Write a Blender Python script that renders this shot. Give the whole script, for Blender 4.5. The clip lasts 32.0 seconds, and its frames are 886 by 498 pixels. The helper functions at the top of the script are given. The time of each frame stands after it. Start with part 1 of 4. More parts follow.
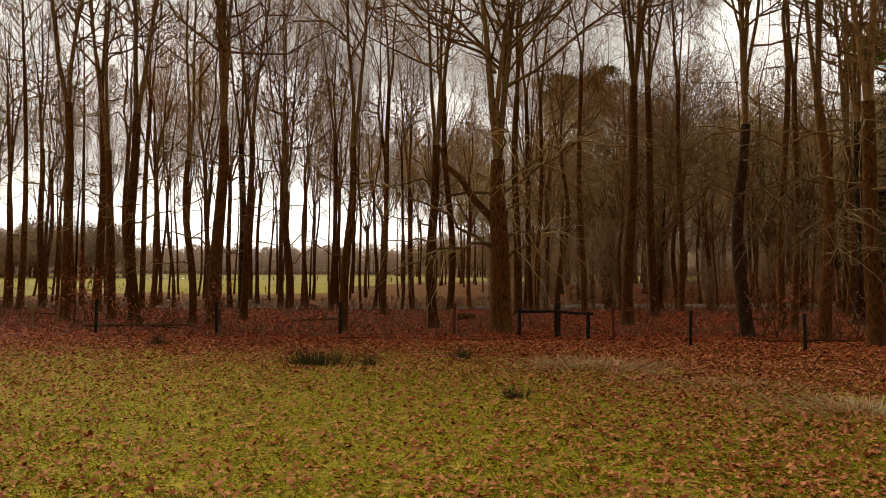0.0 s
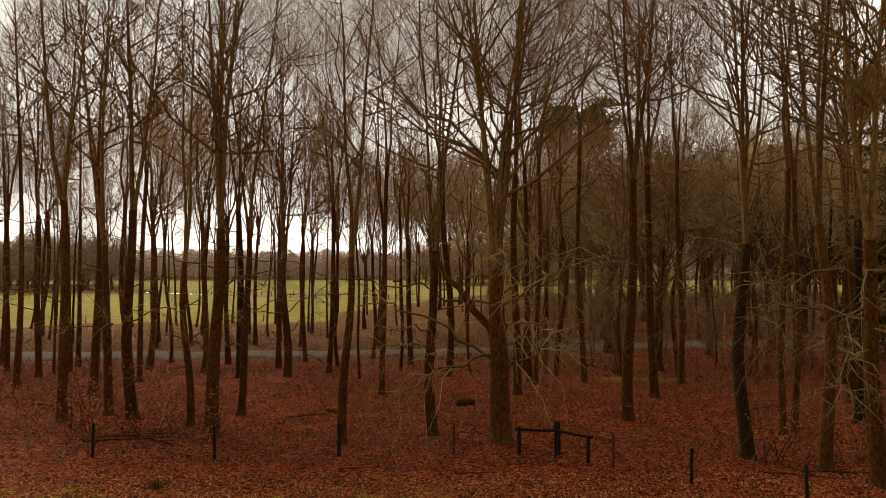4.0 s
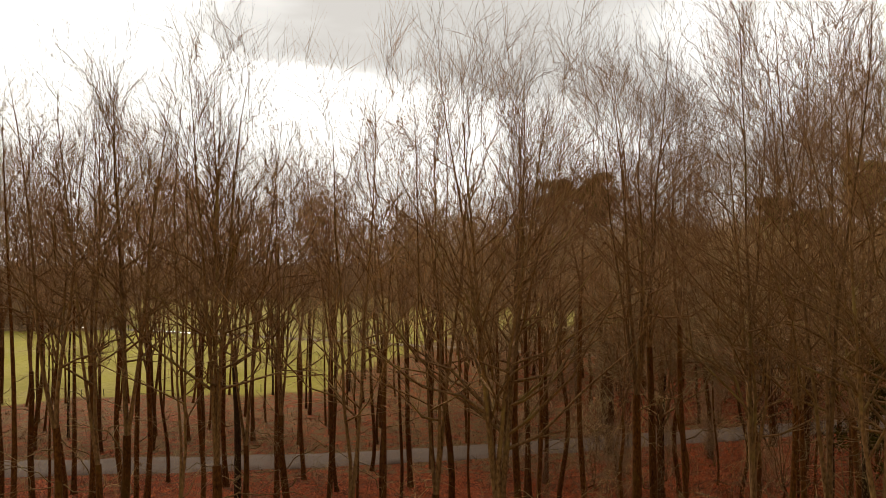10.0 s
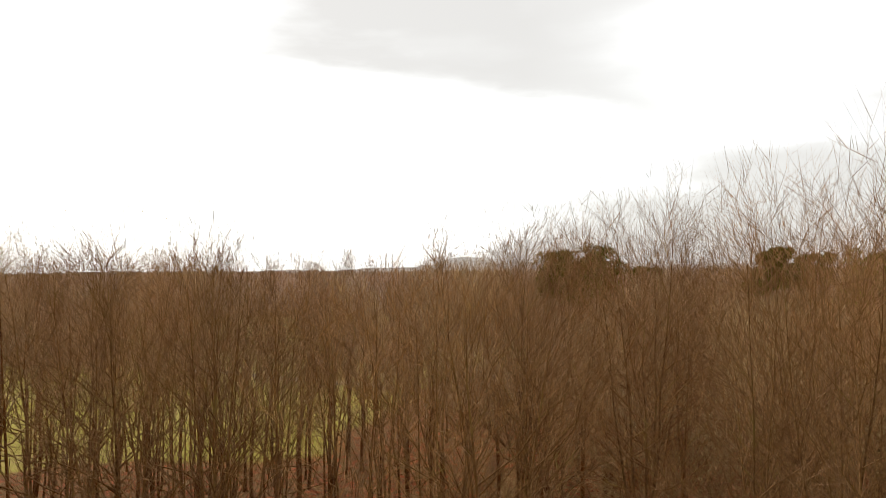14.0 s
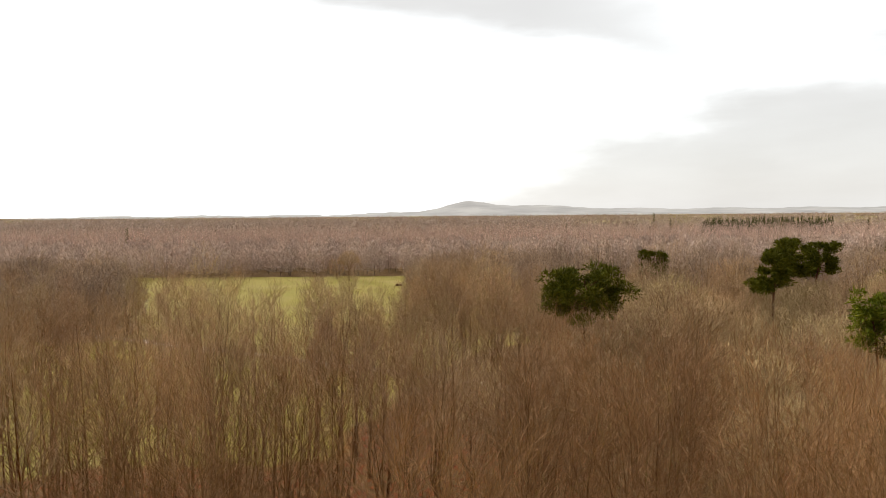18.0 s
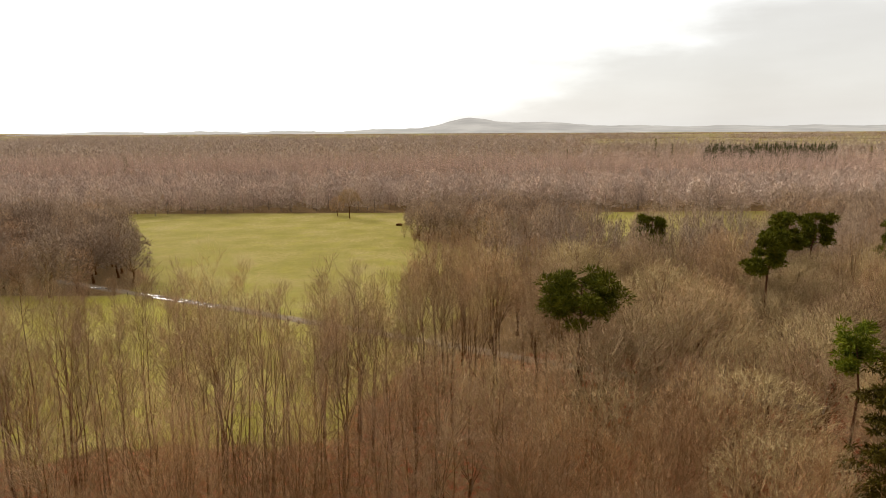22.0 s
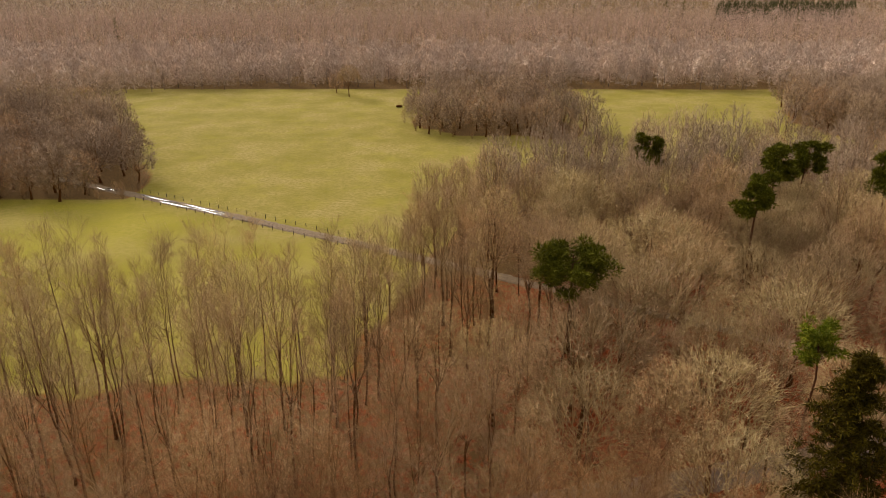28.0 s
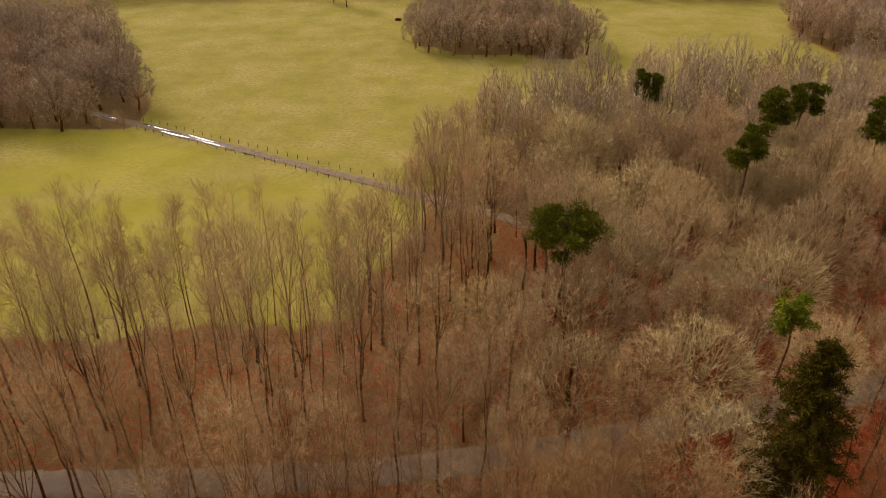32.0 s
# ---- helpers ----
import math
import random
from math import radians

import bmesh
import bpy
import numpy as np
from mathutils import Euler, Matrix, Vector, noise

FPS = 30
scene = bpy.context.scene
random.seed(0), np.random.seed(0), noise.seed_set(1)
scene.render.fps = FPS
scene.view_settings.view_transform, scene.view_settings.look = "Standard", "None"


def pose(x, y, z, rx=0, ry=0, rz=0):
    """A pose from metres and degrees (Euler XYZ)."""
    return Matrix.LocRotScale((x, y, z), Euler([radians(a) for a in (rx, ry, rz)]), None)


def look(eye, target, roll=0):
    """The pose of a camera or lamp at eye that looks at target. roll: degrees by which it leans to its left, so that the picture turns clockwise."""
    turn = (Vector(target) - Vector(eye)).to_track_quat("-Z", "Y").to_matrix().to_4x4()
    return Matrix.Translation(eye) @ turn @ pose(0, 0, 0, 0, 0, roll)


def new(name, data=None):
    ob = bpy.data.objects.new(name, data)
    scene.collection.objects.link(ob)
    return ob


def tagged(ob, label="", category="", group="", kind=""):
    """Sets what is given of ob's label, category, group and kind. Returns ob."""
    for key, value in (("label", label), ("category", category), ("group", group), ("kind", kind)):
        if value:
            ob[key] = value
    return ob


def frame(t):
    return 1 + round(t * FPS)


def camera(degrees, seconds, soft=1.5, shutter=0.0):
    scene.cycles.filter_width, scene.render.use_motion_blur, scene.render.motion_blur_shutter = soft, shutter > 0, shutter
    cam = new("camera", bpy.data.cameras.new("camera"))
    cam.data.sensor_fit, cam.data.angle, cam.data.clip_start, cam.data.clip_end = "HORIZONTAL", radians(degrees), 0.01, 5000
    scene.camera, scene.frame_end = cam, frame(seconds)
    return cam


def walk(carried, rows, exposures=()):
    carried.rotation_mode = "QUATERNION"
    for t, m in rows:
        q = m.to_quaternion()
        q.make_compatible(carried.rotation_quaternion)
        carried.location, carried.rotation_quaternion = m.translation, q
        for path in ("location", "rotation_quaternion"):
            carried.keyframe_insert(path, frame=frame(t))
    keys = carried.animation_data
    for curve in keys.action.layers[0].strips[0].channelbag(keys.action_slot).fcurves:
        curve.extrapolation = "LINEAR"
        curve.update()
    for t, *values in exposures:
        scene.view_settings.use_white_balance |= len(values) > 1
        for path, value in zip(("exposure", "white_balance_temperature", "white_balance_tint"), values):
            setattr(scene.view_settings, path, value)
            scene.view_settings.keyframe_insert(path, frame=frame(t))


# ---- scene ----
cam = camera(63.0, 32.0, soft=0.9)
PATH = [
    (0.0, pose(0.00, 0.00, 2.49, 91.76, -0.23, 0.00)),
    (1.0, pose(-0.02, 0.01, 3.57, 91.64, -0.13, 0.00)),
    (2.0, pose(-0.01, 0.02, 4.74, 91.61, -0.13, 0.00)),
    (3.0, pose(-0.02, 0.05, 5.92, 91.65, -0.03, -0.10)),
    (3.5, pose(-0.03, 0.06, 6.63, 91.44, 0.02, -0.15)),
    (5.5, pose(-0.03, 0.06, 9.30, 91.55, -0.05, 0.00)),
    (6.0, pose(-0.05, 0.08, 9.93, 91.70, 0.15, 0.00)),
    (7.0, pose(-0.07, 0.19, 11.48, 91.54, 0.35, -0.10)),
    (8.0, pose(-0.10, 0.35, 13.28, 91.59, 0.55, -0.20)),
    (9.0, pose(-0.14, 0.41, 15.67, 91.39, 0.55, -0.30)),
    (10.0, pose(-0.14, 0.50, 18.04, 91.14, 0.55, -0.40)),
    (11.0, pose(-0.03, 0.65, 20.43, 90.98, 0.65, -0.20)),
    (12.0, pose(-0.16, 0.74, 22.86, 90.80, 0.75, -0.50)),
    (13.0, pose(-0.20, 0.79, 24.99, 91.32, 0.55, -0.50)),
    (14.0, pose(-0.14, 0.79, 27.10, 91.40, 0.45, -0.40)),
    (15.0, pose(-0.16, 0.81, 29.13, 90.92, 0.45, -0.50)),
    (15.5, pose(-0.14, 0.87, 30.27, 90.40, 0.55, -0.50)),
    (17.5, pose(-0.14, 0.87, 35.55, 87.45, 0.47, 0.00)),
    (18.0, pose(-0.10, 0.79, 37.02, 86.88, 0.47, 0.00)),
    (19.0, pose(-0.14, 0.66, 39.94, 85.72, 0.37, 0.00)),
    (20.0, pose(-0.14, 0.62, 42.84, 84.31, 0.27, 0.00)),
    (21.0, pose(-0.14, 0.49, 45.81, 82.32, 0.27, 0.00)),
    (22.0, pose(-0.18, 0.11, 48.96, 80.22, 0.27, 0.00)),
    (23.0, pose(-0.14, 0.02, 51.96, 78.14, 0.27, 0.00)),
    (24.0, pose(-0.10, -0.02, 55.00, 76.16, 0.27, 0.10)),
    (25.0, pose(-0.18, -0.10, 57.99, 74.17, 0.27, 0.10)),
    (25.5, pose(-0.14, -0.19, 59.54, 73.18, 0.27, 0.10)),
    (27.5, pose(-0.18, -0.44, 65.44, 69.19, 0.07, 0.00)),
    (28.0, pose(-0.14, -0.48, 66.97, 68.16, -0.03, 0.10)),
    (29.0, pose(-0.18, -0.57, 69.82, 66.22, -0.13, 0.10)),
    (30.0, pose(-0.14, -0.61, 72.62, 64.19, -0.13, 0.10)),
    (31.0, pose(-0.22, -0.65, 75.28, 62.18, -0.23, 0.10)),
    (32.0, pose(-0.27, -0.61, 77.86, 60.02, -0.13, 0.10)),
]
EXPOSURES = [(0.0, -0.3, 7800, 9), (3.0, -0.4, 8000, 9), (6.0, -0.36, 8100, 10), (9.0, -0.24, 7500, 11), (11.0, -0.14, 7250, 11), (14.0, 0.08, 6950, 10),
             (16.0, 0.1, 6800, 10), (18.0, 0.03, 6800, 10), (22.0, -0.03, 7000, 10), (25.0, -0.08, 7200, 12), (28.0, -0.12, 7500, 14), (32.0, -0.15, 7800, 15)]
walk(cam, PATH, EXPOSURES)

# ---- light ----


def nodes_of(tree, *kinds):
    tree.nodes.clear()
    return [tree.nodes.new("ShaderNode" + k) for k in kinds]


def build_world():
    world = bpy.data.worlds.new("overcast_sky")
    scene.world = world
    world.use_nodes = True
    nt = world.node_tree
    out, mixer, clear, cloudy, sky, coord, cloud, ramp, sep = nodes_of(
        nt, "OutputWorld", "MixShader", "Background", "Background", "TexSky", "TexCoord", "TexNoise", "ValToRGB", "SeparateXYZ")
    sky.sky_type, sky.sun_disc = "NISHITA", False
    sky.sun_elevation, sky.sun_rotation = radians(32), radians(-40)
    clear.inputs["Strength"].default_value = 0.12
    nt.links.new(sky.outputs[0], clear.inputs["Color"])
    nt.links.new(coord.outputs["Generated"], cloud.inputs["Vector"])
    cloud.inputs["Scale"].default_value, cloud.inputs["Detail"].default_value = 2.3, 6.0
    cloud.inputs["Roughness"].default_value, cloud.inputs["Distortion"].default_value = 0.52, 0.4
    nt.links.new(coord.outputs["Generated"], sep.inputs[0])

    def calc(op, a, b, c=None):
        n = nt.nodes.new("ShaderNodeMath")
        n.operation = op
        for i, v in enumerate((a, b, c)):
            if v is None:
                continue
            if isinstance(v, (int, float)):
                n.inputs[i].default_value = v
            else:
                nt.links.new(v, n.inputs[i])
        return n.outputs[0]

    def step(v, a, b):
        n = nt.nodes.new("ShaderNodeMapRange")
        n.interpolation_type = "SMOOTHSTEP"
        n.inputs["From Min"].default_value, n.inputs["From Max"].default_value = a, b
        nt.links.new(v, n.inputs["Value"])
        return n.outputs["Result"]

    x, y, z = (sep.outputs[k] for k in "XYZ")
    flat, streak = nt.nodes.new("ShaderNodeMapping"), nt.nodes.new("ShaderNodeTexNoise")
    flat.inputs["Scale"].default_value = (1.6, 1.6, 7.0)
    nt.links.new(coord.outputs["Generated"], flat.inputs["Vector"])
    nt.links.new(flat.outputs[0], streak.inputs["Vector"])
    streak.inputs["Scale"].default_value, streak.inputs["Detail"].default_value = 2.4, 6.0
    ragged = calc("SUBTRACT", calc("ADD", cloud.outputs["Fac"], streak.outputs["Fac"]), 1.0)
    # a grey sheet of cloud comes down to a slanting front; a second, lower bank lies beyond it to the east
    front = calc("MULTIPLY_ADD", x, 0.24, calc("SUBTRACT", z, 0.2))
    sheet = step(calc("MULTIPLY_ADD", ragged, 0.16, front), -0.015, 0.06)
    sheet = calc("MULTIPLY", sheet, calc("MULTIPLY", step(calc("MULTIPLY_ADD", ragged, 0.35, x), -0.36, -0.05), step(calc("MULTIPLY_ADD", ragged, 0.35, x), 0.5, 0.1)))
    under = calc("MULTIPLY_ADD", x, 0.26, calc("SUBTRACT", 0.075, z))
    bank = step(calc("MULTIPLY_ADD", ragged, 0.2, under), -0.03, 0.07)
    bank = calc("MULTIPLY", bank, step(calc("MULTIPLY_ADD", ragged, 0.3, x), -0.12, 0.12))
    high = step(calc("MULTIPLY_ADD", ragged, 0.2, z), 0.4, 0.62)
    grey = calc("MAXIMUM", sheet, calc("MULTIPLY", bank, 0.92))
    thick = calc("MULTIPLY_ADD", ragged, 0.5, 1.0)
    nt.links.new(calc("MULTIPLY", grey, thick), ramp.inputs[0])
    e = ramp.color_ramp.elements
    e[0].position, e[0].color = 0.0, (2.2, 2.34, 2.46, 1)
    e[1].position, e[1].color = 1.0, (0.80, 0.81, 0.82, 1)
    more = e.new(0.45)
    more.color = (1.08, 1.12, 1.16, 1)
    # unseen sky: one even tone high up, darkened behind to cut light on trunks

    def blend(fac, a, b):
        n = nt.nodes.new("ShaderNodeMix")
        n.data_type = "RGBA"
        nt.links.new(fac, n.inputs[0])
        nt.links.new(a, n.inputs[6])
        n.inputs[7].default_value = b
        return n.outputs[2]

    tone = blend(high, ramp.outputs[0], (1.5, 1.55, 1.6, 1))
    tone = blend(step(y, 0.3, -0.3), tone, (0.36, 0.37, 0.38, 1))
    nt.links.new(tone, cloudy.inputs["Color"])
    cloudy.inputs["Strength"].default_value = 1.0
    mixer.inputs[0].default_value = 0.9
    nt.links.new(clear.outputs[0], mixer.inputs[1])
    nt.links.new(cloudy.outputs[0], mixer.inputs[2])
    nt.links.new(mixer.outputs[0], out.inputs[0])


build_world()
sun = new("sun", bpy.data.lights.new("sun", "SUN"))
sun.data.energy, sun.data.angle, sun.data.color = 3.7, radians(18), (1.0, 0.95, 0.87)
sun.matrix_world = look((-60, 70, 60), (0, 0, 0))

# ---- materials ----


def rgb(*c):
    return (*c, 1.0)


class Mat:
    """A node material: noise at several scales drives colour and bump."""

    def __init__(self, name, rough=0.9):
        self.m = bpy.data.materials.new(name)
        self.m.use_nodes = True
        self.nt = self.m.node_tree
        self.bsdf = self.nt.nodes["Principled BSDF"]
        self.bsdf.inputs["Roughness"].default_value = rough
        self.bsdf.inputs["Specular IOR Level"].default_value = 0.06
        self.coord = self.nt.nodes.new("ShaderNodeTexCoord")

    def node(self, kind):
        return self.nt.nodes.new("ShaderNode" + kind)

    def link(self, a, b):
        self.nt.links.new(a, b)

    def noise(self, scale, detail=4.0, stretch=None, rough=0.55):
        n = self.node("TexNoise")
        n.inputs["Scale"].default_value, n.inputs["Detail"].default_value = scale, detail
        n.inputs["Roughness"].default_value = rough
        src = self.coord.outputs["Object"]
        if stretch:
            mp = self.node("Mapping")
            mp.inputs["Scale"].default_value = stretch
            self.link(src, mp.inputs["Vector"])
            src = mp.outputs[0]
        self.link(src, n.inputs["Vector"])
        return n.outputs["Fac"]

    def ramp(self, fac, *stops):
        r = self.node("ValToRGB")
        e = r.color_ramp.elements
        while len(e) < len(stops):
            e.new(0.5)
        for el, (p, c) in zip(e, stops):
            el.position, el.color = p, rgb(*c)
        self.link(fac, r.inputs[0])
        return r.outputs[0]

    def mix(self, fac, a, b, how="MIX"):
        n = self.node("Mix")
        n.data_type, n.blend_type = "RGBA", how
        for sock, v in ((n.inputs[0], fac), (n.inputs[6], a), (n.inputs[7], b)):
            if isinstance(v, (int, float)):
                sock.default_value = v
            elif isinstance(v, tuple):
                sock.default_value = rgb(*v)
            else:
                self.link(v, sock)
        return n.outputs[2]

    def calc(self, op, a, b=0.0):
        n = self.node("Math")
        n.operation = op
        for i, v in enumerate((a, b)):
            if isinstance(v, (int, float)):
                n.inputs[i].default_value = v
            else:
                self.link(v, n.inputs[i])
        return n.outputs[0]

    def island(self):
        return self.node("NewGeometry").outputs["Random Per Island"]

    def random(self):
        return self.node("ObjectInfo").outputs["Random"]

    def attr(self, name):
        a = self.node("Attribute")
        a.attribute_name = name
        return a.outputs["Fac"]

    def colour(self, c):
        if isinstance(c, tuple):
            self.bsdf.inputs["Base Color"].default_value = rgb(*c)
        else:
            self.link(c, self.bsdf.inputs["Base Color"])

    def bump(self, height, strength=0.5, distance=0.02):
        b = self.node("Bump")
        b.inputs["Strength"].default_value, b.inputs["Distance"].default_value = strength, distance
        self.link(height, b.inputs["Height"])
        self.link(b.outputs[0], self.bsdf.inputs["Normal"])


def bark(name, dark, light, moss, moss_from=0.55):
    m = Mat(name, 0.92)
    fine = m.noise(11.0, 7, (1, 1, 0.45))
    base = m.ramp(fine, (0.3, dark), (0.7, light))
    patch = m.ramp(m.noise(0.9, 4, (1, 1, 0.5)), (moss_from, (0, 0, 0)), (moss_from + 0.16, (1, 1, 1)))
    base = m.mix(patch, base, moss)
    vary = m.ramp(m.random(), (0.0, (0.72, 0.7, 0.68)), (1.0, (1.15, 1.12, 1.05)))
    m.colour(m.mix(1.0, base, vary, "MULTIPLY"))
    m.bump(fine, 0.6, 0.03)
    return m.m


BEECH = bark("beech_bark", (0.042, 0.0145, 0.0045), (0.19, 0.075, 0.021), (0.14, 0.078, 0.018))
BRANCH = bark("branch_bark", (0.16, 0.095, 0.048), (0.42, 0.28, 0.15), (0.31, 0.235, 0.10))
# darker copy of BRANCH, with shade among the front trees in its colour
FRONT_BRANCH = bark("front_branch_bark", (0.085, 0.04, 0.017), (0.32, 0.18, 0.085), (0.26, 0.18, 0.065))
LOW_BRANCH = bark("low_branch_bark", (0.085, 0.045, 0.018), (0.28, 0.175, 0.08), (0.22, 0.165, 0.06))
GREY_BRANCH = bark("grey_branch_bark", (0.18, 0.125, 0.09), (0.42, 0.31, 0.23), (0.28, 0.22, 0.14))
LICHEN_BRANCH = bark("lichen_branch_bark", (0.22, 0.15, 0.075), (0.50, 0.37, 0.20), (0.42, 0.34, 0.16))
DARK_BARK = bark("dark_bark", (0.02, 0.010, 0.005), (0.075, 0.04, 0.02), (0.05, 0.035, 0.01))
PINE_BARK = bark("pine_bark", (0.06, 0.028, 0.016), (0.17, 0.08, 0.045), (0.07, 0.06, 0.03), 0.7)


def twig(name, a, b):
    m = Mat(name, 0.85)
    base = m.mix(m.island(), a, b)
    vary = m.ramp(m.random(), (0.0, (0.62, 0.58, 0.57)), (0.5, (1.0, 1.0, 1.0)), (1.0, (1.4, 1.34, 1.18)))
    m.colour(m.mix(1.0, base, vary, "MULTIPLY"))
    return m.m


TWIG = twig("beech_twig", (0.32, 0.205, 0.115), (0.58, 0.40, 0.24))
# darkened copy of the beech twig: woodland gloom is put into its colour
SHADE_PAINTED_TWIG = twig("shade_painted_twig", (0.085, 0.038, 0.015), (0.20, 0.10, 0.043))
HANG_TWIG = twig("hanging_twig", (0.25, 0.16, 0.07), (0.47, 0.335, 0.17))
# darker copy of TWIG: the shade inside the wood is in its colour
SHADE_FRONT_TWIG = twig("shade_toned_front_twig", (0.21, 0.112, 0.052), (0.43, 0.255, 0.135))
PALE_TWIG = twig("lichen_twig", (0.40, 0.295, 0.145), (0.66, 0.51, 0.28))
RED_TWIG = twig("birch_twig", (0.31, 0.19, 0.115), (0.54, 0.355, 0.22))
MID_TWIG = twig("field_tree_twig", (0.31, 0.22, 0.155), (0.53, 0.395, 0.29))


def far_twig(name, a, b):
    """Twigs of far woods; every tree has its own tone."""
    m = Mat(name, 0.9)
    base = m.mix(m.island(), a, b)
    tone = m.ramp(m.attr("tone"), (0.0, (0.36, 0.34, 0.33)), (0.1, (0.78, 0.77, 0.77)), (0.55, (1.0, 1.0, 1.0)), (1.0, (1.2, 1.17, 1.13)))
    m.colour(m.mix(1.0, base, tone, "MULTIPLY"))
    return m.m


# both paler than nearer twigs: distance haze is put into their colour
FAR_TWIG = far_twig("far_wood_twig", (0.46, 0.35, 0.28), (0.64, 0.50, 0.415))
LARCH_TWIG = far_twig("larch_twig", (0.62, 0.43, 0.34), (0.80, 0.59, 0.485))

PLANTATION = far_twig("plantation_needles", (0.05, 0.055, 0.02), (0.13, 0.125, 0.05))


def leafy(name, a, b):
    m = Mat(name, 0.75)
    m.colour(m.mix(m.island(), a, b))
    return m.m


PINE_LEAF = leafy("pine_needles", (0.042, 0.047, 0.003), (0.16, 0.155, 0.012))
YEW_LEAF = leafy("spruce_needles", (0.018, 0.014, 0.001), (0.10, 0.072, 0.004))
HOLLY_LEAF = leafy("holly_leaf", (0.08, 0.11, 0.008), (0.26, 0.27, 0.025))
DRY_LEAF = leafy("dry_beech_leaf", (0.24, 0.045, 0.014), (0.62, 0.26, 0.11))
LITTER_LEAF = leafy("matted_beech_leaf", (0.17, 0.02, 0.005), (0.52, 0.12, 0.035))
BRASH = leafy("dead_brash", (0.10, 0.055, 0.03), (0.30, 0.18, 0.10))
GRASS_BLADE = leafy("grass_blade", (0.14, 0.135, 0.006), (0.38, 0.32, 0.025))
STRAW = leafy("straw_grass", (0.46, 0.32, 0.16), (0.72, 0.56, 0.32))
RUSH = leafy("rush_blade", (0.025, 0.03, 0.01), (0.09, 0.085, 0.03))


def ground_material():
    m = Mat("meadow_and_woodland_floor", 0.95)
    fine, mid, big = m.noise(22, 5), m.noise(2.2, 5), m.noise(0.12, 4)
    speck = m.noise(7.0, 6, None, 0.7)
    grass = m.ramp(fine, (0.4, (0.09, 0.08, 0.005)), (0.6, (0.40, 0.33, 0.02)))
    grass = m.mix(m.ramp(mid, (0.42, (0, 0, 0)), (0.62, (1, 1, 1))), grass, m.ramp(speck, (0.4, (0.12, 0.095, 0.01)), (0.6, (0.45, 0.33, 0.045))))
    litter = m.ramp(speck, (0.4, (0.03, 0.004, 0.0015)), (0.5, (0.18, 0.027, 0.007)), (0.6, (0.56, 0.15, 0.05)))
    litter = m.mix(m.ramp(mid, (0.35, (0, 0, 0)), (0.7, (1, 1, 1))), litter, m.ramp(speck, (0.4, (0.045, 0.007, 0.002)), (0.6, (0.42, 0.085, 0.022))))
    patch = m.noise(0.7, 9, None, 0.78)
    litter = m.mix(m.ramp(patch, (0.46, (0, 0, 0)), (0.6, (0.85, 0.85, 0.85))), litter, m.ramp(speck, (0.4, (0.025, 0.008, 0.003)), (0.6, (0.17, 0.055, 0.02))))
    litter = m.mix(m.ramp(patch, (0.3, (0.7, 0.7, 0.7)), (0.42, (0, 0, 0))), litter, m.ramp(speck, (0.4, (0.10, 0.03, 0.01)), (0.6, (0.46, 0.2, 0.085))))
    # brown grass, darkened: the shade in gaps between crowns is painted in
    verge = m.ramp(fine, (0.4, (0.06, 0.034, 0.012)), (0.6, (0.215, 0.125, 0.048)))
    field = m.ramp(m.noise(0.05, 8, None, 0.65), (0.36, (0.212, 0.172, 0.03)), (0.5, (0.265, 0.21, 0.056)), (0.64, (0.325, 0.248, 0.09)))
    field = m.mix(m.ramp(m.noise(0.9, 8, (0.8, 1.1, 1), 0.7), (0.44, (0, 0, 0)), (0.6, (0.7, 0.7, 0.7))), field, (0.18, 0.155, 0.026))
    field = m.mix(m.ramp(big, (0.5, (0, 0, 0)), (0.72, (0.6, 0.6, 0.6))), field, (0.27, 0.23, 0.038))
    rough = m.calc("MULTIPLY", m.calc("SUBTRACT", m.noise(1.1, 7, None, 0.7), 0.5), 2.2)

    def zone(name):
        return m.ramp(m.calc("ADD", m.attr(name), rough), (0.4, (0, 0, 0)), (0.6, (1, 1, 1)))

    c = m.mix(zone("litter"), grass, litter)
    c = m.mix(zone("verge"), c, verge)
    c = m.mix(m.ramp(m.attr("field"), (0.35, (0, 0, 0)), (0.65, (1, 1, 1))), c, field)
    c = m.mix(m.ramp(m.attr("bright"), (0.0, (0, 0, 0)), (1.0, (1, 1, 1))), c, m.ramp(fine, (0.4, (0.20, 0.195, 0.008)), (0.6, (0.42, 0.36, 0.03))))
    m.colour(c)
    m.bump(speck, 1.0, 0.10)
    return m.m


GROUND = ground_material()


def tarmac_material():
    m = Mat("worn_tarmac", 0.9)
    m.bsdf.inputs["Specular IOR Level"].default_value = 0.08
    base = m.ramp(m.noise(14, 6), (0.4, (0.11, 0.077, 0.058)), (0.6, (0.205, 0.15, 0.115)))
    m.colour(m.mix(m.ramp(m.noise(0.8, 5), (0.5, (0, 0, 0)), (0.7, (0.7, 0.7, 0.7))), base, (0.17, 0.10, 0.07)))
    m.bump(m.noise(60, 3), 0.4, 0.01)
    return m.m


def track_material():
    m = Mat("muddy_gravel", 0.8)
    m.colour(m.ramp(m.noise(1.6, 6), (0.3, (0.11, 0.075, 0.045)), (0.7, (0.25, 0.18, 0.12))))
    m.bump(m.noise(8, 5), 0.6, 0.05)
    return m.m


TARMAC, TRACK = tarmac_material(), track_material()
WATER = Mat("standing_water", 0.04)
WATER.colour((0.05, 0.045, 0.04))
WATER.bsdf.inputs["IOR"].default_value = 1.7
WATER.bsdf.inputs["Specular IOR Level"].default_value = 1.0
WATER = WATER.m


def post_wood(name, a, b):
    m = Mat(name, 0.9)
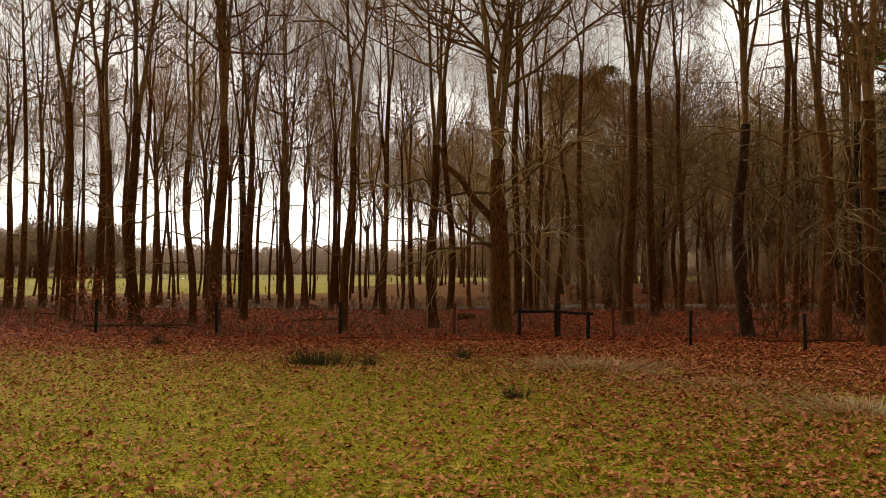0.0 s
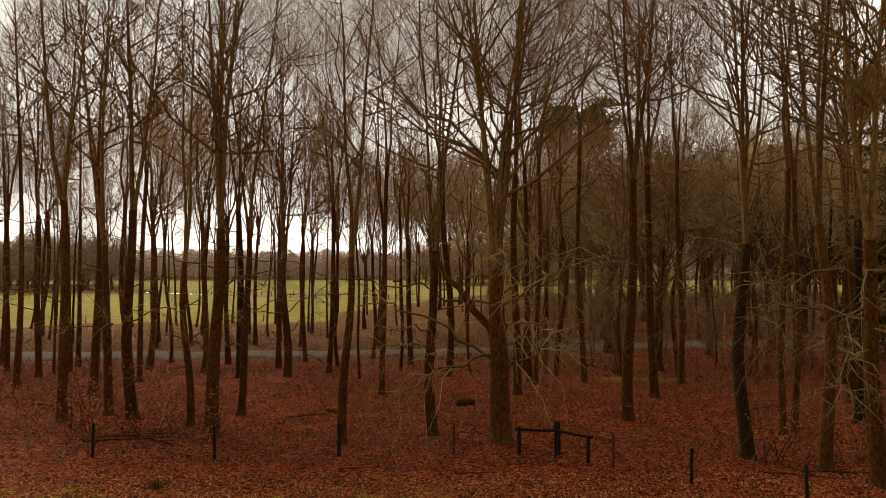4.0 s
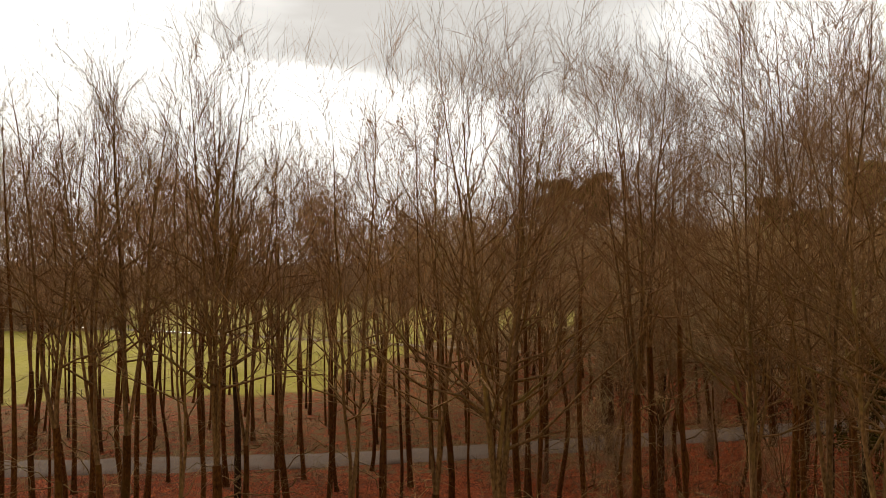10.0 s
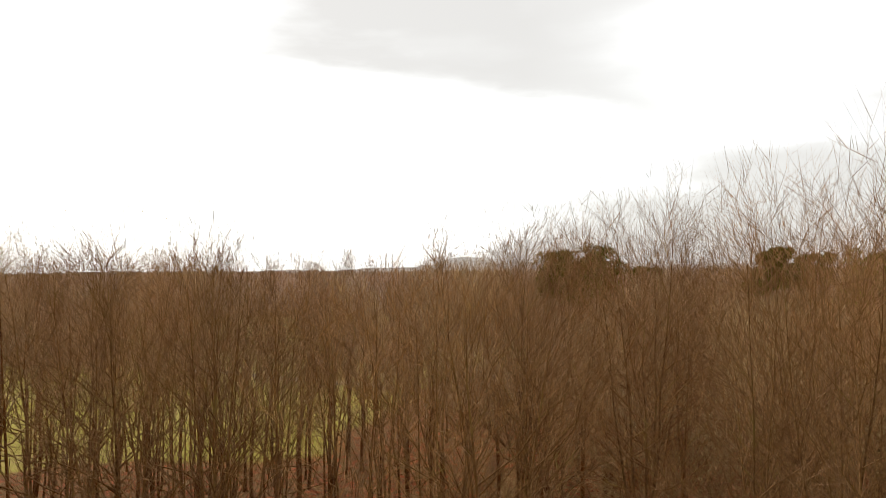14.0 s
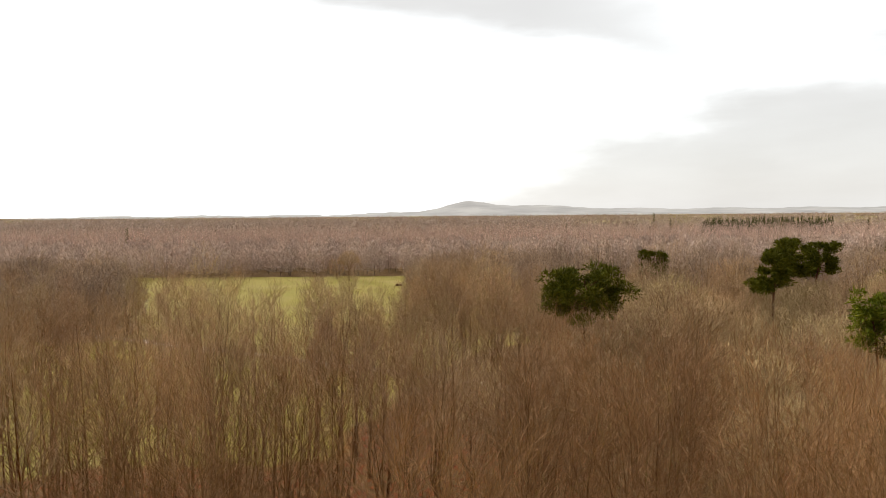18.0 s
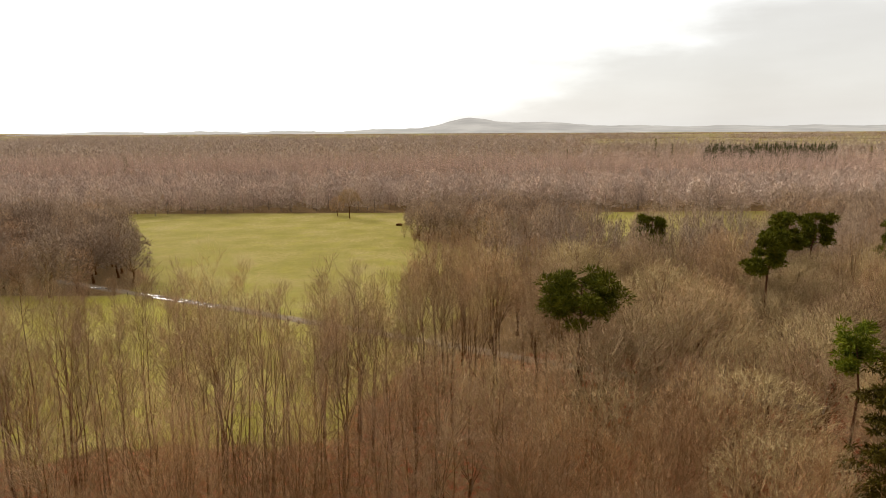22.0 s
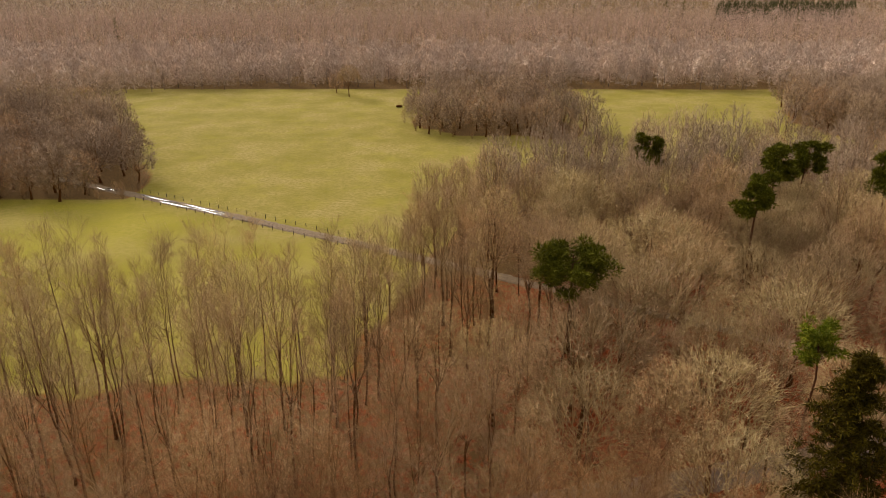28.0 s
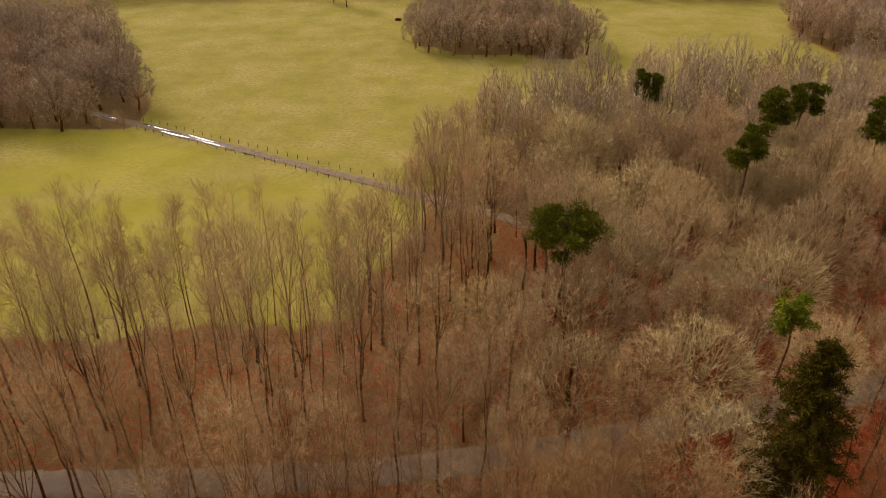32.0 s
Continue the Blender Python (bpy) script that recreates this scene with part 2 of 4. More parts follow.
    fine = m.noise(30, 5, (1, 1, 0.08))
    m.colour(m.ramp(fine, (0.3, a), (0.7, b)))
    m.bump(fine, 0.6, 0.01)
    return m.m


POST = post_wood("weathered_post", (0.012, 0.009, 0.007), (0.05, 0.035, 0.026))
RED_POST = post_wood("reddish_post", (0.10, 0.02, 0.012), (0.2, 0.06, 0.04))
PALE_POST = post_wood("fresh_split_post", (0.16, 0.12, 0.04), (0.3, 0.23, 0.09))
END_GRAIN = post_wood("sawn_end", (0.12, 0.07, 0.03), (0.22, 0.14, 0.07))
WIRE = Mat("wire", 0.5)
WIRE.bsdf.inputs["Metallic"].default_value = 0.8
WIRE.colour((0.12, 0.11, 0.10))
WIRE = WIRE.m

# ---- mesh tools ----


def mesh_of(name, verts, faces, material, smooth=False):
    """A mesh from an (n, 3) array and an (m, 3) or (m, 4) array of corners."""
    me = bpy.data.meshes.new(name)
    verts, faces = np.asarray(verts, np.float32), np.asarray(faces, np.int32)
    k = faces.shape[1]
    me.vertices.add(len(verts))
    me.vertices.foreach_set("co", verts.ravel())
    me.loops.add(faces.size)
    me.loops.foreach_set("vertex_index", faces.ravel())
    me.polygons.add(len(faces))
    me.polygons.foreach_set("loop_start", np.arange(0, faces.size, k, dtype=np.int32))
    if smooth:
        me.polygons.foreach_set("use_smooth", np.ones(len(faces), bool))
    me.update(calc_edges=True)
    me.validate()
    me.materials.append(material)
    return me


def child(name, me, parent, label=""):
    ob = new(name, me)
    ob.parent = parent
    return tagged(ob, label)


def part(name, bm, material, parent, label=""):
    me = bpy.data.meshes.new(name)
    bm.to_mesh(me)
    bm.free()
    me.materials.append(material)
    return child(name, me, parent, label)


def tubes(paths, radii, sides):
    """Tapered tubes along n paths of k points; quads."""
    paths = np.asarray(paths, float)
    n, k, _ = paths.shape
    tan = np.gradient(paths, axis=1)
    tan /= np.linalg.norm(tan, axis=2, keepdims=True) + 1e-9
    ref = np.where(np.abs(tan[:, :1, 2:3]) > 0.9, np.array([1.0, 0, 0]), np.array([0, 0, 1.0]))
    a = np.cross(tan, np.broadcast_to(ref, tan.shape))
    a /= np.linalg.norm(a, axis=2, keepdims=True) + 1e-9
    b = np.cross(tan, a)
    ang = np.arange(sides) * 2 * np.pi / sides
    ring = a[:, :, None] * np.cos(ang)[:, None] + b[:, :, None] * np.sin(ang)[:, None]
    verts = (paths[:, :, None] + ring * radii[:, :, None, None]).reshape(-1, 3)
    i, j, s = np.meshgrid(np.arange(n), np.arange(k - 1), np.arange(sides), indexing="ij")
    at = lambda jj, ss: (i * k + jj) * sides + ss % sides
    faces = np.stack([at(j, s), at(j, s + 1), at(j + 1, s + 1), at(j + 1, s)], -1).reshape(-1, 4)
    return verts, faces


def cones(base, tip, radius, rng, sides=3):
    """Pointed twigs: one slim cone each; triangles."""
    n = len(base)
    d = tip - base
    d = d / (np.linalg.norm(d, axis=1, keepdims=True) + 1e-9)
    a = np.cross(d, rng.normal(size=(n, 3)))
    a /= np.linalg.norm(a, axis=1, keepdims=True) + 1e-9
    b = np.cross(d, a)
    ang = np.arange(sides) * 2 * np.pi / sides
    ring = base[:, None] + (a[:, None] * np.cos(ang)[:, None] + b[:, None] * np.sin(ang)[:, None]) * radius[:, None, None]
    verts = np.concatenate([ring, tip[:, None]], 1).reshape(-1, 3)
    o = np.arange(n)[:, None] * (sides + 1)
    s = np.arange(sides)[None]
    faces = np.stack([o + s, o + (s + 1) % sides, o + sides + 0 * s], -1).reshape(-1, 3)
    return verts, faces


def blades(base, tip, width, rng, out=None):
    """Single slim triangles, for needles, grass and far twigs. out: the way that their flat sides face."""
    d = tip - base
    side = np.cross(d, rng.normal(size=d.shape) if out is None else out + 0.3 * rng.normal(size=d.shape))
    side /= np.linalg.norm(side, axis=1, keepdims=True) + 1e-9
    side *= np.asarray(width)[:, None] / 2
    verts = np.stack([base - side, base + side, tip], 1).reshape(-1, 3)
    return verts, np.arange(len(verts)).reshape(-1, 3)


def joined(*pieces):
    verts, faces, at = [], [], 0
    for v, f in pieces:
        verts.append(v)
        faces.append(f + at)
        at += len(v)
    return np.concatenate(verts), np.concatenate(faces)


def joined_any(quads, tris):
    """Quads, split, and triangles in one."""
    v, f = quads
    return joined((v, np.concatenate([f[:, :3], f[:, [0, 2, 3]]])), tris)


def unit(v):
    return v / (np.linalg.norm(v, axis=-1, keepdims=True) + 1e-9)


def sprout(paths, radii, per, rng, start, end, angle, length, points, rise, wander, thick, thin=0.25, least=0.004, pull=None):
    """Side shoots: per of them on each path, between the shares start and end of its length. length may be a
    function of the share. They leave at angle degrees, bend upward by rise and wander;
    pull, a centre and a strength, turns them outward. Gives paths and radii."""
    n, k, _ = paths.shape
    t = start + (end - start) * (np.arange(per)[None] + rng.random((n, per))) / per
    f = t * (k - 1)
    i = np.minimum(f.astype(int), k - 2)
    w = (f - i)[..., None]
    rows = np.arange(n)[:, None]
    p = paths[rows, i] * (1 - w) + paths[rows, i + 1] * w
    r = radii[rows, i] * (1 - w[..., 0]) + radii[rows, i + 1] * w[..., 0]
    tan = unit(paths[rows, i + 1] - paths[rows, i])
    side = unit(np.cross(tan, rng.normal(size=tan.shape)))
    ang = np.radians(angle(t)[..., None] if callable(angle) else angle) * (0.7 + 0.6 * rng.random((n, per, 1)))
    d = tan * np.cos(ang) + side * np.sin(ang)
    if pull:
        d = unit(d + pull[1] * unit(p - np.asarray(pull[0])))
    long = length(t) * (0.65 + 0.7 * rng.random((n, per)))
    s = np.linspace(0, 1, points)
    up = np.array([0, 0, 1.0])
    q = p[:, :, None] + long[:, :, None, None] * (d[:, :, None] * s[:, None] + up * rise * (s ** 2)[:, None])
    jit = rng.normal(size=q.shape) * wander * long[:, :, None, None] * (s > 0)[:, None]
    q = (q + jit).reshape(-1, points, 3)
    r0 = np.maximum(np.minimum(r * thick, long * 0.022), least).reshape(-1, 1)
    return q, r0 * (1 - (1 - thin) * s)


def tree_meshes(seed, height, girth, clear=0.42, stems=3, spread=1.0, lean=(0.0, 0.0), bend=0.25, limbs=16, shoots=7,
                twigs=9, low=0, bark_mat=None, twig_mat=None, fork=None, twig_w=0.02, steep=38, solid=False, twig_len=1.0, branch_mat=None, flare=0.8, bare=0.05, brush=44, low_len=1.0, low_mat=None, least=0.008):
    """A bare broadleaved tree: trunk, stems that fork off it, branches and a fine crown.
    Gives rows of part name, mesh and kind. solid: round twigs, for trees that are seen close by."""
    rng = np.random.default_rng(seed)
    bark_mat, twig_mat = bark_mat or BEECH, twig_mat or TWIG
    fork = fork or clear
    k = 9
    s = np.linspace(0, 1, k)
    lean = np.array([*lean, 0.0])
    ph = rng.random((2, 2)) * 6.28
    drift = bend * np.stack([np.sin(s * 3.1 + ph[0, 0]) + 0.4 * np.sin(s * 7 + ph[0, 1]), np.sin(s * 3.1 + ph[1, 0]) + 0.4 * np.sin(s * 7 + ph[1, 1]), 0 * s], 1)
    drift -= drift[0]
    top = height * (fork if stems > 1 else 0.97)
    trunk = np.outer(s, [0, 0, top]) + np.outer(s * top, lean) + drift
    tr = girth / 2 * (1 - 0.36 * s) if stems > 1 else girth / 2 * (1 - 0.95 * s ** 0.9)
    step = trunk[1] - trunk[0]
    trunk = np.concatenate([trunk[:1] - [0, 0, 0.35], trunk[:1] + step * 0.07, trunk[:1] + step * 0.25, trunk[1:]])
    tr = np.concatenate([[tr[0] * 1.75], [tr[0] * 1.25], [tr[0] * 1.04], tr[1:]])
    parts = [("trunk", mesh_of("trunk", *tubes(trunk[None], tr[None], 10), bark_mat, True), "")]
    if stems > 1:
        k2 = 8
        s2 = np.linspace(0, 1, k2)
        az = rng.random() * 6.28 + np.arange(stems) * 6.28 / stems + rng.normal(size=stems) * 0.4
        out = np.stack([np.cos(az), np.sin(az), 0 * az], 1) * (0.07 + 0.12 * rng.random(stems))[:, None] * height * 0.46 * spread
        hi = (height - top) * (0.78 + 0.22 * rng.random(stems))
        hi[rng.integers(stems)] = height - top
        sp = trunk[-1] - [0, 0, 0.3] + out[:, None] * (s2 ** flare)[None, :, None] + hi[:, None, None] * s2[None, :, None] * np.array([0, 0, 1.0])
        sp = sp + np.outer(s2, lean * height * 0.3)[None]
        sp = sp + np.cumsum(rng.normal(size=sp.shape), 1) * np.array([1, 1, 0.2]) * bend * 0.6 * (s2 > 0)[None, :, None]
        sr = (tr[-1] * (0.9 / stems ** 0.36)) * (0.85 + 0.3 * rng.random((stems, 1))) * (1 - 0.98 * s2 ** 0.8) + 0.006
        for one in range(stems):
            parts.append(("stem", mesh_of("stem", *tubes(sp[one:one + 1], sr[one:one + 1], 7), FRONT_BRANCH, True), ""))
    else:
        i0 = 2 + int(clear * 9)
        sp, sr = trunk[None, i0:], tr[None, i0:]
    crown_h = height * (1 - clear)
    lim = lambda t: spread * (crown_h * 0.30 * (1.12 - 0.72 * t))
    lean_out = lambda t: steep * (1.4 - 0.75 * t)
    b1, r1 = sprout(sp, sr, limbs, rng, bare, 0.97, lean_out, lim, 5, 0.26, 0.05, 0.7)
    if low:
        i0 = len(trunk) // 3
        lb, lr = sprout(trunk[None, i0:], tr[None, i0:], low, rng, 0.22, 0.95, 64, lambda t: low_len * spread * (2.8 + 2.6 * t), 9, -0.3, 0.03, 0.2)
        for one in range(low):
            parts.append(("low_branch", mesh_of("low_branch", *tubes(lb[one:one + 1], lr[one:one + 1], 5), LOW_BRANCH, True), ""))
        h1, hr1 = sprout(lb, lr, 9, rng, 0.25, 1.0, 52, lambda t: low_len * 1.7 * (1.1 - 0.3 * t), 4, -0.42, 0.05, 0.45, 0.3, 0.005)
        h2, hr2 = sprout(h1, hr1, 6, rng, 0.15, 1.0, 40, lambda t: low_len * 0.75 + 0 * t, 2, -0.4, 0.05, 0.6, 0.3, 0.0035)
        hang = joined_any(tubes(h1, hr1, 3), cones(h2[:, 0], h2[:, 1], hr2[:, 0], rng))
        parts.append(("hanging_twig", mesh_of("hanging_twig", *hang, low_mat or HANG_TWIG), "stuff"))
    b2, r2 = sprout(b1, r1, shoots, rng, 0.14, 1.0, brush, lambda t: spread ** 0.5 * crown_h * 0.13 * (1.2 - 0.6 * t), 2, 0.24, 0.03, 0.6, 0.35, least)
    parts.append(("branchwork", mesh_of("branchwork", *joined_any(tubes(b1, r1, 4), cones(b2[:, 0], b2[:, 1], r2[:, 0], rng)), branch_mat or BRANCH, True), "stuff"))
    b3, r3 = sprout(b2, r2, twigs, rng, 0.1, 1.0, brush * 0.95, lambda t: twig_len * crown_h ** 0.5 * 0.27 * (1.15 - 0.4 * t), 2, 0.25, 0.03, 0.7, 0.3, 0.01)
    width = twig_w * (0.7 + 0.6 * rng.random(len(b3)))
    fine = cones(b3[:, 0], b3[:, 1], width / 2, rng) if solid else blades(b3[:, 0], b3[:, 1], width, rng)
    parts.append(("crown", mesh_of("crown", *fine, twig_mat), "stuff"))
    return parts


def dome(n, low, rng):
    """Even directions over a dome that starts at the angle low, a little jittered."""
    u = (np.arange(n) + 0.5) / n
    z = math.sin(low) + (1 - math.sin(low)) * u
    az = np.arange(n) * 2.39996 + rng.random() * 6.28
    c = np.sqrt(np.maximum(1 - z * z, 0))
    return unit(np.stack([c * np.cos(az), c * np.sin(az), z], 1) + rng.normal(size=(n, 3)) * 0.5 / n ** 0.5)


def grown(paths, radii, goals, ways, own, rng, start, points, sag, crooked, thick, thin, least):
    """One shoot to each goal, from the path whose own direction lies closest; start is the span of shares on that path."""
    i = np.argmax(ways @ own.T - 0.12 * rng.random((len(ways), len(own))), 1)
    k = paths.shape[1]
    f = (start[0] + (start[1] - start[0]) * rng.random(len(goals))) * (k - 1)
    j = np.minimum(f.astype(int), k - 2)
    w = (f - j)[:, None]
    a = paths[i, j] * (1 - w) + paths[i, j + 1] * w
    r = radii[i, j] * thick
    d = goals - a
    s = np.linspace(0, 1, points)[None, :, None]
    q = a[:, None] + d[:, None] * s
    long = np.linalg.norm(d, axis=1)[:, None, None]
    q[..., 2] -= sag * long[..., 0] * (4 * s * (1 - s))[..., 0]
    q += rng.normal(size=q.shape) * crooked * long * (s > 0) * (s < 1)
    r0 = np.maximum(r, least)[:, None]
    return q, r0 * (1 - (1 - thin) * s[..., 0])


def crown_meshes(seed, height, girth, wide, fork=0.3, low=-0.35, counts=(9, 60, 330, 5), twig_w=0.04, twig_mat=None, bark_mat=None, branch_mat=None, least=0.016, crooked=0.07, fuzz=0.7, lumpy=0.13, bends=4):
    """A bare tree with a rounded crown: limbs fan out from the fork, branches and shoots fill a lumpy dome, twigs point outward."""
    rng = np.random.default_rng(seed)
    bark_mat = bark_mat or BEECH
    zf = height * fork
    s = np.linspace(0, 1, 6)
    trunk = np.outer(s, [0, 0, zf + 0.3]) + np.cumsum(rng.normal(size=(6, 3)) * [0.10, 0.10, 0], 0)
    trunk -= trunk[0] + [0, 0, 0.3]
    tr = girth / 2 * (1 - 0.3 * s)
    tr[0] *= 1.5
    parts = [("trunk", mesh_of("trunk", *tubes(trunk[None], tr[None], 8), bark_mat, True), "")]
    mid_z = zf + (height - zf) * 0.36
    heart = np.array([trunk[-1, 0], trunk[-1, 1], mid_z])
    size = np.array([wide, wide, height - mid_z])
    lump = rng.normal(size=(7, 3))
    lump = unit(lump + [0, 0, 0.5])

    def goal(ways, share):
        bulge = 1 - lumpy + 2 * lumpy * np.maximum((ways @ lump.T).max(1) - 0.45, 0)
        return heart + ways * size * (bulge * share)[:, None]

    w1 = dome(counts[0], low * 0.5, rng)
    end = goal(w1, 0.72 + 0.12 * rng.random(counts[0]))
    a = trunk[-1] - [0, 0, 0.25] - np.outer(rng.random(counts[0]), [0, 0, zf * 0.2])
    c = a + (end - a) * np.array([0.42, 0.42, 0.45]) + rng.normal(size=end.shape) * wide * 0.06
    s = np.linspace(0, 1, 7)[None, :, None]
    b1 = a[:, None] * (1 - s) ** 2 + 2 * c[:, None] * s * (1 - s) + end[:, None] * s ** 2
    b1 = b1 + rng.normal(size=b1.shape) * wide * crooked * 0.4 * (s > 0)
    r1 = (tr[-1] * 1.15 / counts[0] ** 0.38) * (0.8 + 0.4 * rng.random((counts[0], 1))) * (1 - 0.8 * s[..., 0])
    for one in range(counts[0]):
        parts.append(("limb", mesh_of("limb", *tubes(b1[one:one + 1], r1[one:one + 1], 5), FRONT_BRANCH, True), ""))
    w2 = dome(counts[1], low * 0.85, rng)
    b2, r2 = grown(b1, r1, goal(w2, 0.74 + 0.18 * rng.random(counts[1])), w2, w1, rng, (0.35, 0.95), bends, 0.06, crooked, 0.55, 0.3, least * 1.4)
    w3 = dome(counts[2], low, rng)
    b3, r3 = grown(b2, r2, goal(w3, 0.86 + 0.14 * rng.random(counts[2])), w3, w2, rng, (0.3, 0.95), 2, 0.0, crooked, 0.6, 0.3, least)
    parts.append(("branchwork", mesh_of("branchwork", *joined_any(tubes(b2, r2, 3), cones(b3[:, 0], b3[:, 1], r3[:, 0], rng)), branch_mat or BRANCH, True), "stuff"))
    t = 0.25 + 0.75 * rng.random((counts[2], counts[3], 1))
    p = (b3[:, None, 0] * (1 - t) + b3[:, None, 1] * t)
    d = unit(unit(p - heart + [0, 0, wide * 0.35]) + fuzz * rng.normal(size=p.shape))
    q = p + d * (wide ** 0.5 * 0.34 * (0.6 + 0.8 * rng.random(t.shape)))
    v = blades(p.reshape(-1, 3), q.reshape(-1, 3), twig_w * (0.7 + 0.6 * rng.random(t.size)), rng, unit(p - heart).reshape(-1, 3))
    parts.append(("crown", mesh_of("crown", *v, twig_mat or TWIG), "stuff"))
    return parts


def plant(name, parts, x, y, turn=0.0, size=1.0, label="", category="tree", group=""):
    ob = new(name)
    ob.empty_display_size = 0.5
    for n, me, kind in parts:
        tagged(child(n, me, ob), kind=kind)
    ob.matrix_basis = pose(x, y, height_at(x, y), 0, 0, turn) @ Matrix.Scale(size, 4)
    return tagged(ob, label, category, group)


# ---- ground ----


def soft(x, a, b):
    t = np.clip((np.asarray(x, float) - a) / (b - a), 0, 1)
    return t * t * (3 - 2 * t)


def wave(x, y, f, k=0.0):
    return np.sin(x * f + 1.3 * np.sin(y * f * 0.7 + k) + k) * np.cos(y * f * 1.1 + k * 2.1)


def height_at(x, y):
    h = 0.05 * wave(x, y, 0.5) + 0.10 * wave(x, y, 0.13, 2.0) - 1.3 * soft(y, 44, 66) * soft(y, 126, 98)
    return float(h) if np.isscalar(x) else h


def spaced(*runs):
    """Grid lines: runs of (from, to, step)."""
    return np.unique(np.concatenate([np.arange(a, b, s) for a, b, s in runs]))


def road_y(x):
    """The middle of the tarmac road: nearly straight, then bending away."""
    return 69.3 + 0.135 * (np.sqrt((x + 8) ** 2 + 784) + x + 8)


def field_edge(y):
    """The x of the wood's edge along the field."""
    return np.interp(y, [100, 121, 134, 160, 191, 206, 215, 222], [-20, -15, -9, -3, 11, 36, 85, 260])


TRACK_A, TRACK_B = np.array([-128.0, 229.0]), np.array([66.0, 118.0])


def far_fields(x, y):
    """Open farmland beyond the woods: 1 in a field, 0 in a wood or hedge."""
    plot = wave(0.5 * x + 0.3 * y, y, 0.0085, 0.7) + 0.6 * wave(0.5 * x, y, 0.019, 2.0)
    east = soft(x - 0.17 * y, -60, 120) * soft(y, 1500, 1700)
    return soft(plot, 0.0, 0.2) * np.maximum(east, soft(y, 2300, 2700))


def build_ground():
    gx = spaced((-5600, -600, 250), (-600, -100, 9), (-100, -45, 2.0), (-45, 45, 1.0), (45, 100, 2.0), (100, 600, 9), (600, 1700, 45), (1700, 5601, 250))
    gy = spaced((-3000, -60, 180), (-60, 4, 8), (4, 100, 1.0), (100, 240, 2.5), (240, 500, 6), (500, 1000, 35), (1000, 3000, 55), (3000, 5600, 220))
    X, Y = np.meshgrid(gx, gy, indexing="ij")
    Z = height_at(X, Y) * soft(1200 - np.abs(Y), 0, 600)
    v = np.stack([X, Y, Z], -1).reshape(-1, 3)
    nx, ny = len(gx), len(gy)
    i, j = np.meshgrid(np.arange(nx - 1), np.arange(ny - 1), indexing="ij")
    f = np.stack([i * ny + j, (i + 1) * ny + j, (i + 1) * ny + j + 1, i * ny + j + 1], -1).reshape(-1, 4)
    me = mesh_of("ground", v, f, GROUND, True)
    x, y = v[:, 0], v[:, 1]
    edge = 24.2 - 0.06 * x + 0.9 * wave(x, y, 0.35, 1.0) - 3.0 * soft(x, 2, 14)
    litter = 0.05 + 0.9 * np.clip((y - edge + 7.2) / 9, 0, 1) + 0.42 * soft(x, -1, 9) * soft(y, 9, 17)
    verge = 0.45 * soft(np.abs(y - road_y(x) - 4), 8, 3)
    verge = np.maximum(verge, 0.5 * soft(y - road_y(x), 2, 6) * soft(x, 12, -10) * soft(y, 103, 97))
    inside = soft(y - 0.1 * (x + 66) + 2.2 * wave(x, y, 0.17) + 1.2 * wave(x, y, 0.6, 1.0), 102, 107) * soft(y, 408, 402) * soft(field_edge(y) + 1.6 * wave(x, y, 0.21) - x, -3, 4)
    left_wood = soft(x, -92, -98) * soft(y, 204, 208) * soft(y, 330, 318) * soft(x + 0.55 * y, 36, 24)
    island = soft(np.minimum(((x - 18) / 34) ** 2 + ((y - 321) / 32) ** 2, ((x - 43) / 17) ** 2 + ((y - 303) / 19) ** 2) + 0.12 * wave(x, y, 0.2), 1.0, 0.75)
    right_wood = soft(x - 152 - 0.35 * np.abs(y - 318), -3, 5) * soft(y, 280, 288) * soft(y, 368, 360)
    field = inside * (1 - left_wood) * (1 - island) * (1 - right_wood)
    field = np.maximum(field, soft(y, 1400, 1460) * far_fields(x, y))
    litter = np.where(y > 100, np.maximum(litter, 1.0 - field), litter)
    verge = np.maximum(verge, 0.55 * soft(y, 54, 74) * soft(x, 40, 10))
    verge = np.where(y > 102, np.maximum(verge, (0.42 + 0.14 * wave(x, y, 0.23)) * (1 - field)), verge)
    verge = np.where(y > 150, np.maximum(verge, 0.9 * (1 - field)), verge)
    bright = 0.5 * soft(((x - 14) / 4.5) ** 2 + ((y - 49) / 2.2) ** 2, 1, 0.2)
    bright = np.maximum(bright, 0.55 * soft(np.abs(y - 199 - 0.10 * (x + 110)), 7, 1) * soft(np.abs(x + 108), 24, 8))
    below = soft(TRACK_A[1] + (x - TRACK_A[0]) * (TRACK_B[1] - TRACK_A[1]) / (TRACK_B[0] - TRACK_A[0]) - 4 - y, -4, 6)
    bright = np.maximum(bright, (0.22 + 0.16 * wave(x, y, 0.08)) * below * field)
    for n, val in (("litter", litter), ("verge", verge), ("field", field), ("bright", bright)):
        a = me.attributes.new(n, "FLOAT", "POINT")
        a.data.foreach_set("value", val.astype(np.float32))
    return tagged(new("ground", me), "grassy meadow, leaf-covered woodland floor and green field", "ground", kind="structure")


build_ground()


def strip(name, line, width, lift, material, label, category, wobble=0.15):
    """A ribbon along a line of points, following the ground, with crumbling edges and turned-down sides."""
    line = np.asarray(line, float)
    d = unit(np.gradient(line, axis=0))
    side = np.stack([-d[:, 1], d[:, 0]], 1)
    rng = np.random.default_rng(len(line))
    cols = []
